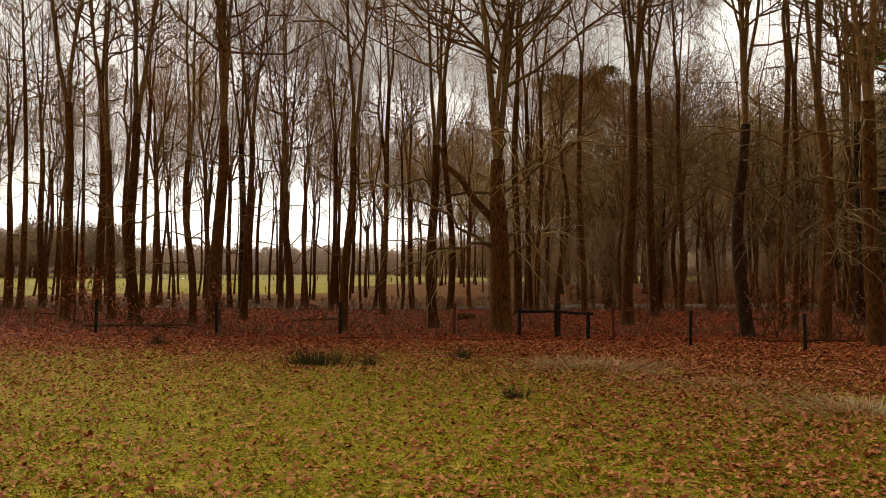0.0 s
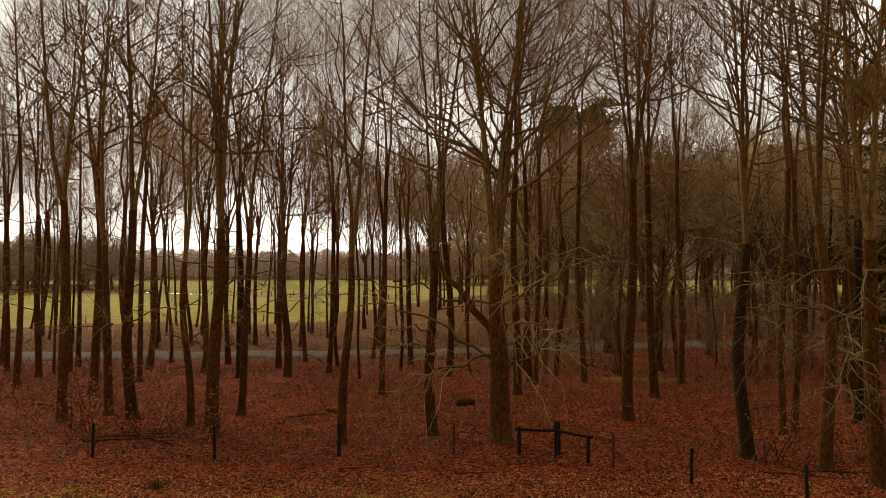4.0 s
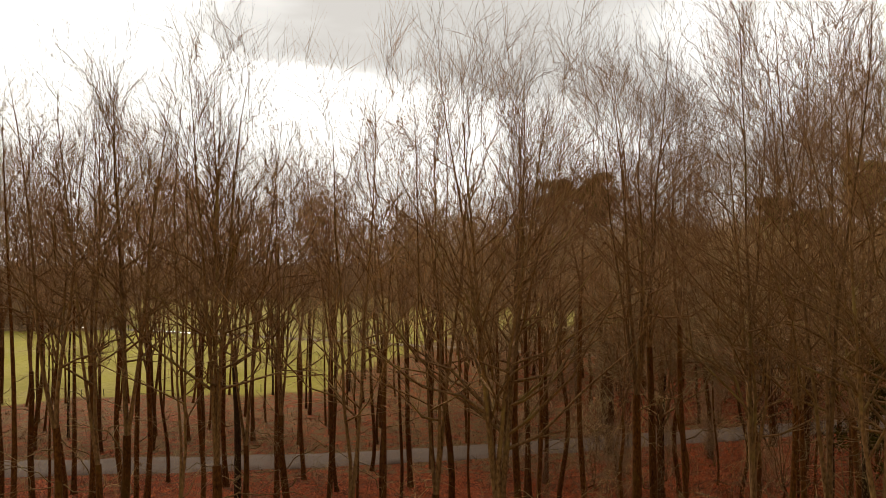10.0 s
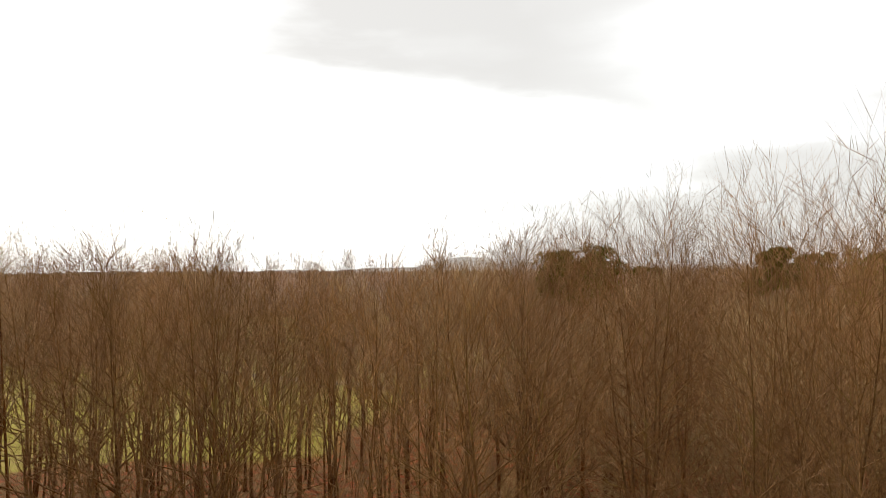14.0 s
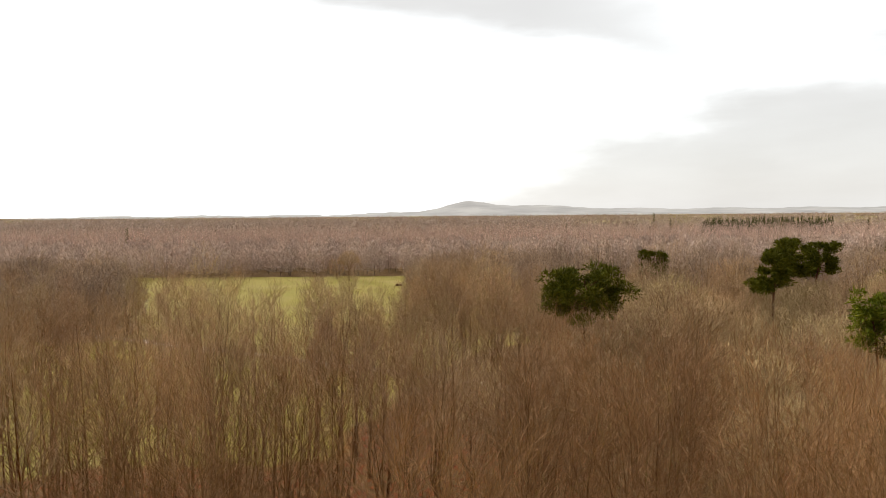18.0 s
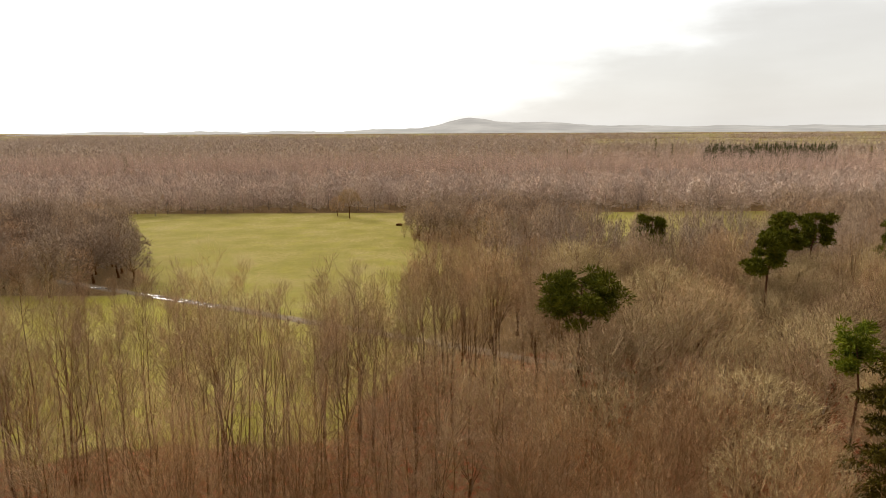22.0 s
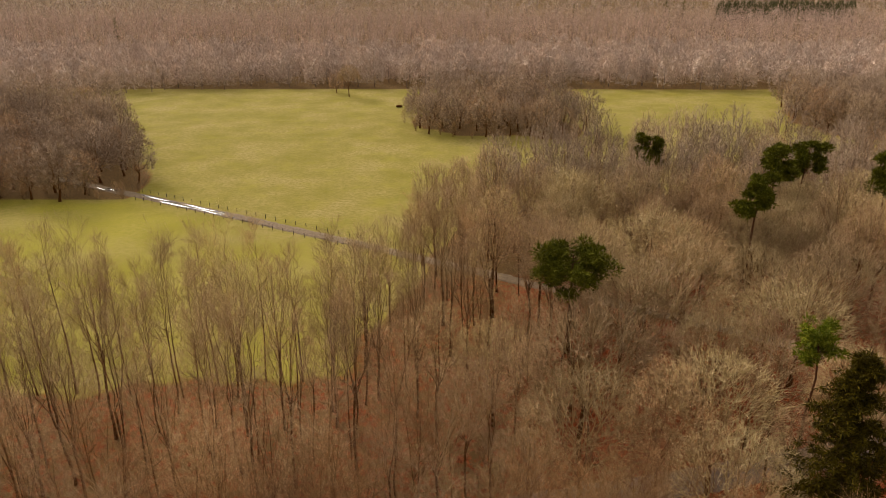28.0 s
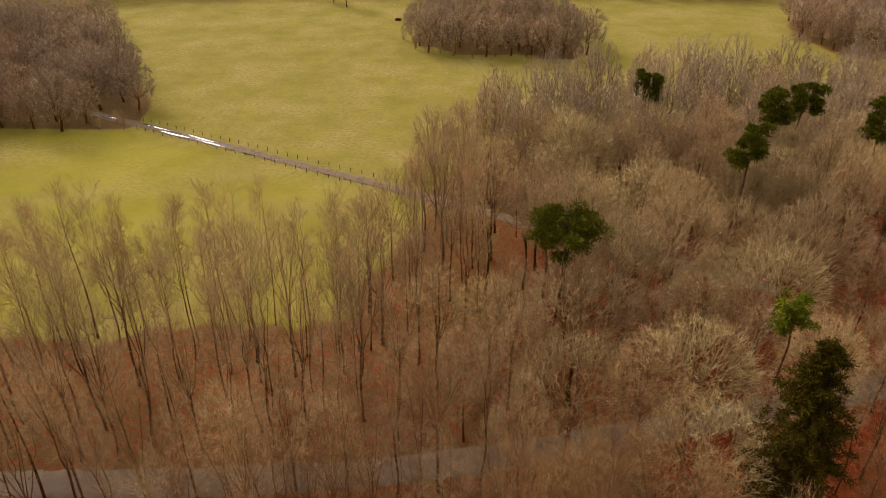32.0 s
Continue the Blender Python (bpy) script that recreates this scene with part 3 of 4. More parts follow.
    for u, dz in ((-0.54, -0.12), (-0.5, 0.0), (-0.2, 0.035), (0.2, 0.035), (0.5, 0.0), (0.54, -0.12)):
        p = line + side * (u * width + (rng.normal(size=(len(line), 1)) * wobble if abs(u) > 0.4 else 0))
        cols.append(np.stack([p[:, 0], p[:, 1], height_at(p[:, 0], p[:, 1]) + lift + dz], 1))
    v = np.stack(cols, 1).reshape(-1, 3)
    n, k = len(line), len(cols)
    i, j = np.meshgrid(np.arange(n - 1), np.arange(k - 1), indexing="ij")
    f = np.stack([i * k + j, i * k + j + 1, (i + 1) * k + j + 1, (i + 1) * k + j], -1).reshape(-1, 4)
    return tagged(new(name, mesh_of(name, v, f, material, True)), label, category, kind="structure")


rx = np.arange(-120, 105, 0.8)
strip("road", np.stack([rx, road_y(rx)], 1), 5.2, 0.05, TARMAC, "narrow grey tarmac road through the wood", "road")
tt = np.linspace(0, 1, 240)[:, None]
track_line = TRACK_A + (TRACK_B - TRACK_A) * tt
track_line[:, 1] += 1.5 * np.sin(tt[:, 0] * 3.0)
strip("farm_track", track_line, 3.6, 0.05, TRACK, "muddy gravel farm track between two fences", "track", 0.12)

# ---- woods ----
LABEL = {
    "beech": "tall bare beech with a slim grey-brown trunk on fallen leaves",
    "fill": "bare woodland tree with a narrow twiggy crown among fallen leaves",
    "oak": "broad bare tree with a pale lichen-covered crown in the wood",
    "mid": "bare brown tree at the edge of the green field",
}
FRONT = []


def beech(x, y, girth, height, seed, label="", **style):
    FRONT.append((x, y))
    style.setdefault("twig_w", 0.015)
    style.setdefault("twig_len", 1.45)
    style.setdefault("twigs", 6)
    style.setdefault("twig_mat", SHADE_FRONT_TWIG)
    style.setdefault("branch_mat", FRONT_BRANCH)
    style.setdefault("least", 0.011)
    style.setdefault("shoots", 6)
    style.setdefault("low", 6)
    style.setdefault("low_len", 1.0)
    style.setdefault("bend", 0.15)
    style.setdefault("flare", 1.15)
    style.setdefault("bare", 0.2)
    style.setdefault("limbs", 17)
    style.setdefault("brush", 38)
    style.setdefault("steep", 50)
    style.setdefault("solid", False)
    return plant("beech_tree", tree_meshes(seed, height * 0.98, girth, **style), x, y, label=label or LABEL["beech"], group="front trees of the wood")


beech(-34.4, 57.5, 0.45, 29, 1, clear=0.45)
beech(-27.7, 50.0, 0.47, 28.5, 2, clear=0.4)
beech(-17.9, 34.3, 0.48, 28, 3, clear=0.38, stems=2, low=4)
beech(-20.0, 41.8, 0.52, 28, 4, clear=0.45)
beech(-16.4, 35.9, 0.45, 28.5, 5, clear=0.30, stems=2, lean=(-0.075, 0.0), low=4, label="leaning bare beech forking into two stems")
beech(-14.9, 35.1, 0.55, 28.5, 6, clear=0.36, stems=3)
beech(-19.5, 46.9, 0.37, 28, 7, clear=0.5)
beech(-11.6, 33.6, 0.37, 27.5, 8, clear=0.28, stems=2, low=5)
beech(-10.4, 32.9, 0.62, 28, 9, clear=0.33, stems=4, low=5, lean=(0.01, 0), label="stout many-stemmed bare beech on fallen leaves")
beech(-9.9, 35.9, 0.39, 27.5, 10, clear=0.34, stems=2, lean=(0.02, 0))
beech(-13.7, 49.4, 0.54, 27.5, 11, clear=0.42, bark_mat=DARK_BARK, label="dark-barked bare tree on fallen leaves")
beech(-10.6, 50.0, 0.59, 27.5, 12, clear=0.3, stems=4)
beech(-8.3, 53.5, 0.42, 28, 13, clear=0.45)
beech(-4.2, 30.5, 0.41, 26.5, 14, clear=0.30, stems=2, lean=(0.012, 0), low=2)
beech(-3.5, 42.3, 0.36, 27, 15, clear=0.5, stems=2)
beech(-0.4, 32.2, 0.50, 26, 16, clear=0.32, stems=3, low=7)
beech(-2.7, 63.3, 0.54, 28, 17, clear=0.4, lean=(-0.05, 0))
old_oak = beech(2.5, 30.9, 0.95, 27.5, 18, clear=0.27, stems=5, low=9, low_len=1.5, spread=1.1, label="old bare oak with a mossy foot and low hanging twigs")
torn = np.array([[0.0, 0.0, 4.1], [-0.5, -0.1, 4.9], [-1.2, -0.25, 5.6], [-1.75, -0.2, 6.5], [-2.35, -0.3, 7.0], [-2.7, -0.3, 7.9]])
child("torn_limb", mesh_of("torn_limb", *tubes(torn[None], np.array([[0.26, 0.17, 0.15, 0.13, 0.11, 0.03]]), 8), BEECH, True), old_oak, "dark torn limb leaning out from the trunk")
beech(4.4, 42.3, 0.50, 29, 19, clear=0.45, stems=2, low=3)
beech(5.7, 47.0, 0.37, 29, 20, clear=0.5)
beech(5.9, 45.6, 0.32, 28.5, 21, clear=0.5, stems=2)
beech(9.2, 47.0, 0.40, 29, 22, clear=0.55, stems=2)
beech(9.1, 35.6, 0.58, 30, 23, clear=0.4, stems=4, low=3, twigs=7)
beech(12.1, 41.4, 0.52, 30, 24, clear=0.45, stems=3, twigs=7)
beech(15.0, 45.6, 0.39, 29.5, 25, clear=0.5)
beech(11.8, 28.1, 0.53, 28, 26, clear=0.3, stems=4, twigs=7, low=7, bark_mat=DARK_BARK, label="dark many-stemmed tree with pale lower twigs")
beech(15.1, 32.2, 0.35, 30, 27, clear=0.4, stems=2, low=6)
beech(15.8, 32.6, 0.33, 29, 28, clear=0.4, stems=2, low=4)
beech(14.0, 26.6, 0.48, 28.5, 29, clear=0.32, stems=3, twigs=7, low=8, low_len=1.4, spread=1.1)
beech(14.6, 24.3, 0.61, 28, 30, clear=0.3, stems=3, twigs=7, low=11, low_len=1.5, spread=1.2, label="bare tree with long pale drooping lower branches")
beech(19.5, 34.0, 0.5, 28, 31, clear=0.35, stems=3, twigs=7, low=5, bark_mat=DARK_BARK, label="dark-barked bare tree on fallen leaves")
beech(22.0, 39.0, 0.5, 28, 32, clear=0.35, stems=3, twigs=7, low=4)

variants = [crown_meshes(100 + i, h, g, w, f + 0.06, -0.15, (9, 70, 430, 6), 0.029, tm, crooked=0.06, lumpy=0.2)
            for i, (h, g, w, f, tm) in enumerate((
                (22.5, 0.42, 5.0, 0.40, TWIG), (21, 0.36, 4.4, 0.42, RED_TWIG), (23, 0.46, 5.4, 0.38, TWIG), (20.5, 0.34, 4.6, 0.36, RED_TWIG),
                (22, 0.40, 5.2, 0.42, PALE_TWIG), (20, 0.32, 4.8, 0.38, RED_TWIG), (21.5, 0.44, 5.2, 0.34, TWIG)))]
fans = [crown_meshes(120 + i, h, g, w, f, -0.25, (8, 64, 380, 7), 0.022, tm, crooked=0.075, lumpy=0.22, least=0.012, branch_mat=br)
        for i, (h, g, w, f, tm, br) in enumerate(((28, 0.44, 4.8, 0.44, TWIG, BRANCH), (29, 0.42, 4.4, 0.48, RED_TWIG, BRANCH), (27, 0.38, 4.2, 0.42, TWIG, BRANCH), (28.5, 0.46, 5.2, 0.44, TWIG, BRANCH)))]
poles = [tree_meshes(500 + i, h, g, clear=c, stems=n, limbs=24 if n == 1 else 13 if n == 2 else 10, shoots=9, twigs=7, spread=0.95, steep=44, bend=0.3, bare=0.1, flare=1.05, twig_w=0.017, twig_len=1.25, least=0.010, twig_mat=tm, branch_mat=BRANCH)
         for i, (h, g, c, n, tm) in enumerate(((27.5, 0.40, 0.46, 1, TWIG), (28.5, 0.46, 0.48, 3, TWIG), (26.5, 0.34, 0.45, 2, RED_TWIG), (28, 0.46, 0.48, 2, TWIG), (26, 0.38, 0.42, 3, RED_TWIG), (27.5, 0.42, 0.44, 3, TWIG)))]
belt = [tree_meshes(540 + i, h, g, clear=c, stems=n, limbs=26 if n == 1 else 14, shoots=9, twigs=8, spread=0.95, steep=40, bend=0.28, bare=0.05, flare=1.1, twig_w=0.021, twig_len=1.3, least=0.010, twig_mat=tm)
        for i, (h, g, c, n, tm) in enumerate(((26, 0.28, 0.42, 1, TWIG), (27, 0.32, 0.46, 2, TWIG), (25, 0.26, 0.4, 1, RED_TWIG), (26.5, 0.3, 0.4, 2, PALE_TWIG)))]
# trees in the darker twigs and branches, whose shade is part of the colour
shade_toned = [tree_meshes(520 + i, h, g, clear=c, stems=n, limbs=26 if n == 1 else 14, shoots=11, twigs=8, spread=1.05, steep=48, bend=0.4, bare=0.05, flare=1.1, twig_w=0.018, twig_len=1.3, least=0.011, low=5, low_len=1.2, twig_mat=SHADE_FRONT_TWIG, branch_mat=FRONT_BRANCH)
         for i, (h, g, c, n) in enumerate(((28, 0.36, 0.34, 1), (29, 0.42, 0.36, 2), (27, 0.34, 0.3, 2)))]
slim = [tree_meshes(140 + i, h, g, clear=0.56, stems=n, limbs=9, shoots=5, twigs=9, spread=0.9, low=2, twig_w=0.02, twig_mat=tm, bark_mat=bm)
        for i, (h, g, n, tm, bm) in enumerate(((21, 0.24, 2, TWIG, BEECH), (23, 0.28, 2, TWIG, DARK_BARK), (22, 0.26, 3, RED_TWIG, BEECH)))]
oaks = [crown_meshes(160 + i, h, g, w, 0.36, -0.2, (11, 90, 560, 7), 0.042, tm, crooked=0.1, least=0.028, branch_mat=LICHEN_BRANCH)
        for i, (h, g, w, tm) in enumerate(((20, 0.65, 7.6, PALE_TWIG), (19, 0.6, 7.2, PALE_TWIG), (20, 0.65, 7.8, TWIG), (18.5, 0.55, 6.8, TWIG)))]
mids = [crown_meshes(180 + i, h, g, w, 0.24, -0.75, (7, 36, 260, 5), 0.14, tm, crooked=0.08, least=0.055, branch_mat=GREY_BRANCH, bends=3)
        for i, (h, g, w, tm) in enumerate(((16, 0.7, 6.8, MID_TWIG), (14.5, 0.6, 6.0, MID_TWIG), (17.5, 0.75, 7.2, MID_TWIG), (13, 0.55, 5.6, RED_TWIG)))]

backs = [crown_meshes(190 + i, h, g, w, 0.26, -0.7, (8, 50, 400, 6), 0.075, tm, crooked=0.08, least=0.035, branch_mat=GREY_BRANCH, bends=3)
         for i, (h, g, w, tm) in enumerate(((24, 0.6, 6.0, MID_TWIG), (22.5, 0.55, 5.6, RED_TWIG), (25, 0.6, 6.4, MID_TWIG)))]

def scattered(seed, box, gap, allowed, taken=()):
    """Places at least gap apart inside box that pass allowed."""
    rng = np.random.default_rng(seed)
    x0, x1, y0, y1 = box
    kept = list(taken)
    out = []
    for _ in range(int((x1 - x0) * (y1 - y0) / gap ** 2 * 5)):
        x, y = rng.uniform(x0, x1), rng.uniform(y0, y1)
        if allowed(x, y) and all((x - a) ** 2 + (y - b) ** 2 > gap * gap for a, b in kept):
            kept.append((x, y))
            out.append((x, y))
    return out


def off_ways(x, y):
    if abs(y - road_y(x)) < 3.6:
        return False
    s = (x - TRACK_A[0]) / (TRACK_B[0] - TRACK_A[0])
    return not (0 < s < 1 and abs(y - TRACK_A[1] - s * (TRACK_B[1] - TRACK_A[1])) < 3.6)


def open_round_spruce(x, y):
    return not (39 < y < 65 and 26 + 0.2 * (y - 41) < x < 45)


def seen_side(x, y, extra=9):
    return abs(x) < 0.64 * y + extra


OAKS = ((16.8, 73.2, 0, 1.22), (34.5, 76.0, 1, 1.3), (30.0, 99.0, 2, 1.4), (52.0, 96.5, 1, 1.35), (31.0, 62.5, 0, 1.15), (41.5, 111.5, 2, 1.3), (59.0, 106.0, 2, 1.25),
        (17.5, 58.5, 1, 1.05), (53.0, 113.0, 0, 1.2), (68.0, 113.0, 2, 1.25), (7.5, 95.0, 1, 1.0), (19.5, 87.0, 2, 1.35))
for n, (x, y, kind, size) in enumerate(OAKS):
    plant("oak_tree", oaks[kind], x, y, n * 77, size, LABEL["oak"], group="broad trees in the wood")
PINES = ((18.0, 96.0), (58.5, 131.0), (50.3, 175.0), (72.5, 150.0), (82.0, 159.0), (90.5, 144.5))
taken = [(p[0] + 3.6 * math.cos(a), p[1] + 3.6 * math.sin(a)) for p in OAKS for a in (0, 1.05, 2.09, 3.14, 4.19, 5.24)] + [(39.5, 58.5), (41.5, 54), (34.5, 54), (44, 61), (35, 61), (38.5, 50), (32, 50), (36, 46), (29, 55)]
rng = np.random.default_rng(5)
left_row = scattered(10, (-85, -12, 58, 111), 4.7, lambda x, y: off_ways(x, y) and seen_side(x, y, 17) and y < 104 + 0.1 * (x + 66), FRONT)
for x, y in left_row:
    kinds = slim if rng.random() < 0.12 else belt if y > 82 and rng.random() < 0.85 else fans if rng.random() < 0.55 else poles
    plant("beech_tree", kinds[rng.integers(len(kinds))], x, y, rng.random() * 360, 1.01 + 0.13 * rng.random(), LABEL["fill"], group="trees of the wood")
front = scattered(11, (-85, 85, 30, 101), 5.2, lambda x, y: off_ways(x, y) and seen_side(x, y, 22 if y > 50 else 9) and (y > 55 or x > 0.55 * y) and open_round_spruce(x, y)
                  and (y < 99 or x > -20), taken + FRONT + left_row)
for n, (x, y) in enumerate(front):
    kinds = slim if rng.random() < 0.16 else fans if x < 10 and rng.random() < 0.5 else poles if x < 10 and (y < 69 or x < -15) else shade_toned if x >= 10 and y < 56 else variants
    plant("beech_tree", kinds[rng.integers(len(kinds))], x, y, rng.random() * 360, (1.06 if kinds is variants else 0.94) + 0.16 * rng.random(), LABEL["fill"], group="trees of the wood")
infill = scattered(25, (-50, 2, 45, 66), 4.6, lambda x, y: seen_side(x, y, 2), FRONT + front + left_row)
for x, y in infill[:7]:
    plant("beech_tree", poles[rng.integers(6)], x, y, rng.random() * 360, 1.0 + 0.1 * rng.random(), LABEL["fill"], group="trees of the wood")
thin = scattered(12, (-30, 30, 44, 66), 3.4, lambda x, y: off_ways(x, y) and seen_side(x, y), FRONT + front + left_row + taken)
for x, y in thin[:9]:
    plant("young_tree", slim[rng.integers(3)], x, y, rng.random() * 360, 0.75 + 0.25 * rng.random(), "slim young bare tree on fallen leaves", group="young trees of the wood")
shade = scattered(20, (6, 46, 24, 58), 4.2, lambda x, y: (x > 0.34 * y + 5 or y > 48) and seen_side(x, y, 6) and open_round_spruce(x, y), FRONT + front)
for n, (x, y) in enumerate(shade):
    kinds = slim if n % 4 == 0 else shade_toned
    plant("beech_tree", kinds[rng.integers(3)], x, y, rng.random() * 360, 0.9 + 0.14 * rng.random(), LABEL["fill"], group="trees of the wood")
# twigs and branches take dark colours that stand in for shade under trees
thicket = [crown_meshes(170 + i, h, 0.2, w, 0.14, -0.3, (7, 48, 360, 7), 0.024, SHADE_PAINTED_TWIG, branch_mat=DARK_BARK, crooked=0.1, least=0.01, lumpy=0.2)
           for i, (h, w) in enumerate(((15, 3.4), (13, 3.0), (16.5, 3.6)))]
under = scattered(24, (4, 40, 40, 66), 10.0, lambda x, y: off_ways(x, y) and seen_side(x, y, 4) and open_round_spruce(x, y) and x > 0.9 * (52 - y), FRONT)
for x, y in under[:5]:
    plant("understorey_tree", thicket[rng.integers(3)], x, y, rng.random() * 360, 0.8 + 0.35 * rng.random(), "low twiggy tree under the tall beeches, shade put into its dark colours", group="understorey of the wood")
deep = scattered(13, (-22, 120, 92, 160), 7.2, lambda x, y: off_ways(x, y) and seen_side(x, y) and x > field_edge(y) + 2, taken + front)
for x, y in deep:
    kinds = oaks if x > 22 and rng.random() < 0.6 else fans if x < 14 and rng.random() < 0.4 else variants
    plant("woodland_tree", kinds[rng.integers(len(kinds))], x, y, rng.random() * 360, (0.9 if kinds is fans else 1.14) + 0.22 * rng.random(), LABEL["fill"], group="trees of the wood")
edge = scattered(27, (-24, 16, 97, 152), 5.0, lambda x, y: off_ways(x, y) and field_edge(y) + 1 < x < field_edge(y) + 24, taken + front + deep + left_row)
for x, y in edge:
    plant("woodland_tree", belt[rng.integers(4)], x, y, rng.random() * 360, 0.84 + 0.2 * rng.random(), LABEL["fill"], group="trees of the wood")
back = scattered(14, (-10, 160, 160, 216), 7.6, lambda x, y: off_ways(x, y) and seen_side(x, y) and x > field_edge(y) + 3, taken + deep)
for x, y in back:
    plant("woodland_tree", backs[rng.integers(3)], x, y, rng.random() * 360, 1.04 + 0.18 * rng.random(), LABEL["mid"], group="trees of the wood")
left_wood = scattered(15, (-215, -86, 203, 322), 7.8, lambda x, y: off_ways(x, y) and seen_side(x, y, 25) and x + 0.55 * y < 29 and (x < -104 or y > 218), taken)
island = scattered(16, (-18, 62, 280, 352), 7.0, lambda x, y: ((x - 18) / 36) ** 2 + ((y - 318) / 33) ** 2 < 1 or ((x - 44) / 17) ** 2 + ((y - 302) / 19) ** 2 < 1)
right_wood = scattered(17, (150, 270, 292, 360), 7.0, lambda x, y: x > 152 + 0.35 * abs(y - 318))
for places, group in ((left_wood, "trees by the farm track"), (island, "trees of the field clump"), (right_wood, "trees right of the field")):
    for x, y in places:
        plant("field_tree", mids[rng.integers(4)], x, y, rng.random() * 360, 1.0 + 0.3 * rng.random(), LABEL["mid"], group=group)
plant("field_tree", oaks[2], -50, 382, 40, 0.85, "lone broad bare tree standing in the green field")
plant("field_tree", mids[3], -58, 392, 10, 0.9, "small bare tree at the far edge of the field")


def clumps(centres, sizes, per, blade, width, rng, flat=0.7, up=0.3):
    """Blades in loose tufts round each centre."""
    n = len(centres)
    d = unit(rng.normal(size=(n, per, 3)) + [0, 0, up])
    r = rng.random((n, per, 1)) ** 0.45
    a = centres[:, None] + d * r * sizes[:, None, None] * [1, 1, flat]
    b = a + (d + rng.normal(size=d.shape) * 0.5) * blade * (0.6 + 0.8 * rng.random((n, per, 1)))
    return blades(a.reshape(-1, 3), b.reshape(-1, 3), np.full(n * per, width), rng)


def pine_meshes(seed, height, wide, leaf=None, limbs=16, start=0.74, per=150):
    rng = np.random.default_rng(seed)
    s = np.linspace(0, 1, 10)
    trunk = np.outer(s, [0, 0, height * 0.93]) + np.cumsum(rng.normal(size=(10, 3)) * [0.22, 0.22, 0], 0)
    trunk -= trunk[0] + [0, 0, 0.3]
    tr = 0.3 * (1 - 0.75 * s)
    b, r = sprout(trunk[None], tr[None], limbs, rng, start, 0.99, 66, lambda t: wide * 0.62 * (1.3 - 0.8 * t), 5, 0.12, 0.06, 0.55)
    ends = np.concatenate([b[:, 3], b[:, 4], b[:, 4] + rng.normal(size=(len(b), 3)) * 0.6])
    size = wide * (0.08 + 0.11 * rng.random(len(ends)))
    v = clumps(ends, size, per, 0.36, 0.15, rng, 0.55, 0.6)
    return [("trunk", mesh_of("trunk", *tubes(trunk[None], tr[None], 9), PINE_BARK, True), ""), ("branchwork", mesh_of("branchwork", *tubes(b, r, 4), PINE_BARK, True), "stuff"),
            ("foliage", mesh_of("foliage", *v, leaf or PINE_LEAF), "stuff")]


pines = [pine_meshes(300, 28.5, 9.4, None, 24, 0.75, 240), pine_meshes(301, 22.5, 5.6, None, 18, 0.74, 200)]
for n, (x, y) in enumerate(PINES):
    plant("pine_tree", pines[0 if n < 1 else 1], x, y, n * 100 + 20, (1.1, 1.36, 1.24, 1.42, 1.36, 1.38)[n], "tall pine with a dark green tufted crown above bare trees")


def spruce_meshes(seed, height, wide, mat, tiers=150, tufts=12, per=15):
    """A dense dark evergreen, branches hanging in tiers."""
    rng = np.random.default_rng(seed)
    s = np.linspace(0, 1, 8)
    trunk, tr = np.outer(s, [0, 0, height]), 0.34 * (1 - 0.9 * s)
    trunk[0, 2] = -0.3
    b, r = sprout(trunk[None], tr[None], tiers, rng, 0.06, 0.985, 88, lambda t: wide * (1.03 - t) ** 0.62, 5, -0.1, 0.02, 0.3)
    t = rng.random((len(b), tufts)) ** 0.7
    i = np.minimum((t * 4).astype(int), 3)
    rows = np.arange(len(b))[:, None]
    p = (b[rows, i] + (b[rows, i + 1] - b[rows, i]) * (t * 4 - i)[..., None]).reshape(-1, 3)
    v = clumps(p, np.full(len(p), 0.5), per, 0.36, 0.13, rng, 0.7, -0.5)
    return [("trunk", mesh_of("trunk", *tubes(trunk[None], tr[None], 9), DARK_BARK, True), ""), ("branchwork", mesh_of("branchwork", *tubes(b, r, 3), DARK_BARK, True), "stuff"),
            ("foliage", mesh_of("foliage", *v, mat), "stuff")]


def tall_holly():
    return pine_meshes(312, 30.5, 4.8, HOLLY_LEAF, 20, 0.84, 90)


plant("spruce_tree", spruce_meshes(310, 34.0, 7.8, YEW_LEAF, 260, 14, 17), 39.8, 58.6, label="dense dark green conifer standing among bare trees")
plant("holly_tree", tall_holly(), 44.2, 74.4, label="yellow-green ivy-clad evergreen among bare trees")


hazels = [tree_meshes(350 + i, h, 0.16, clear=0.06, stems=6, limbs=8, shoots=5, twigs=5, spread=1.5, steep=34, bend=0.25, twig_w=0.022, least=0.01, twig_mat=tm)
          for i, (h, tm) in enumerate(((6.0, TWIG), (5.0, RED_TWIG), (7.0, PALE_TWIG)))]
bushes = scattered(18, (6, 62, 52, 122), 6.0, lambda x, y: off_ways(x, y) and open_round_spruce(x, y) and seen_side(x, y, 4), [p[:2] for p in OAKS])
for x, y in bushes[:44]:
    plant("hazel_bush", hazels[rng.integers(3)], x, y, rng.random() * 360, 0.7 + 0.5 * rng.random(), "bare many-stemmed shrub under the trees", "shrub", "shrubs of the wood")
edge_bushes = scattered(19, (-135, 52, 200, 350), 6.0, lambda x, y: (abs(y - 209) < 4 and x < -90) or 0.8 < ((x - 18) / 36) ** 2 + ((y - 318) / 33) ** 2 < 1.05 and y < 325)
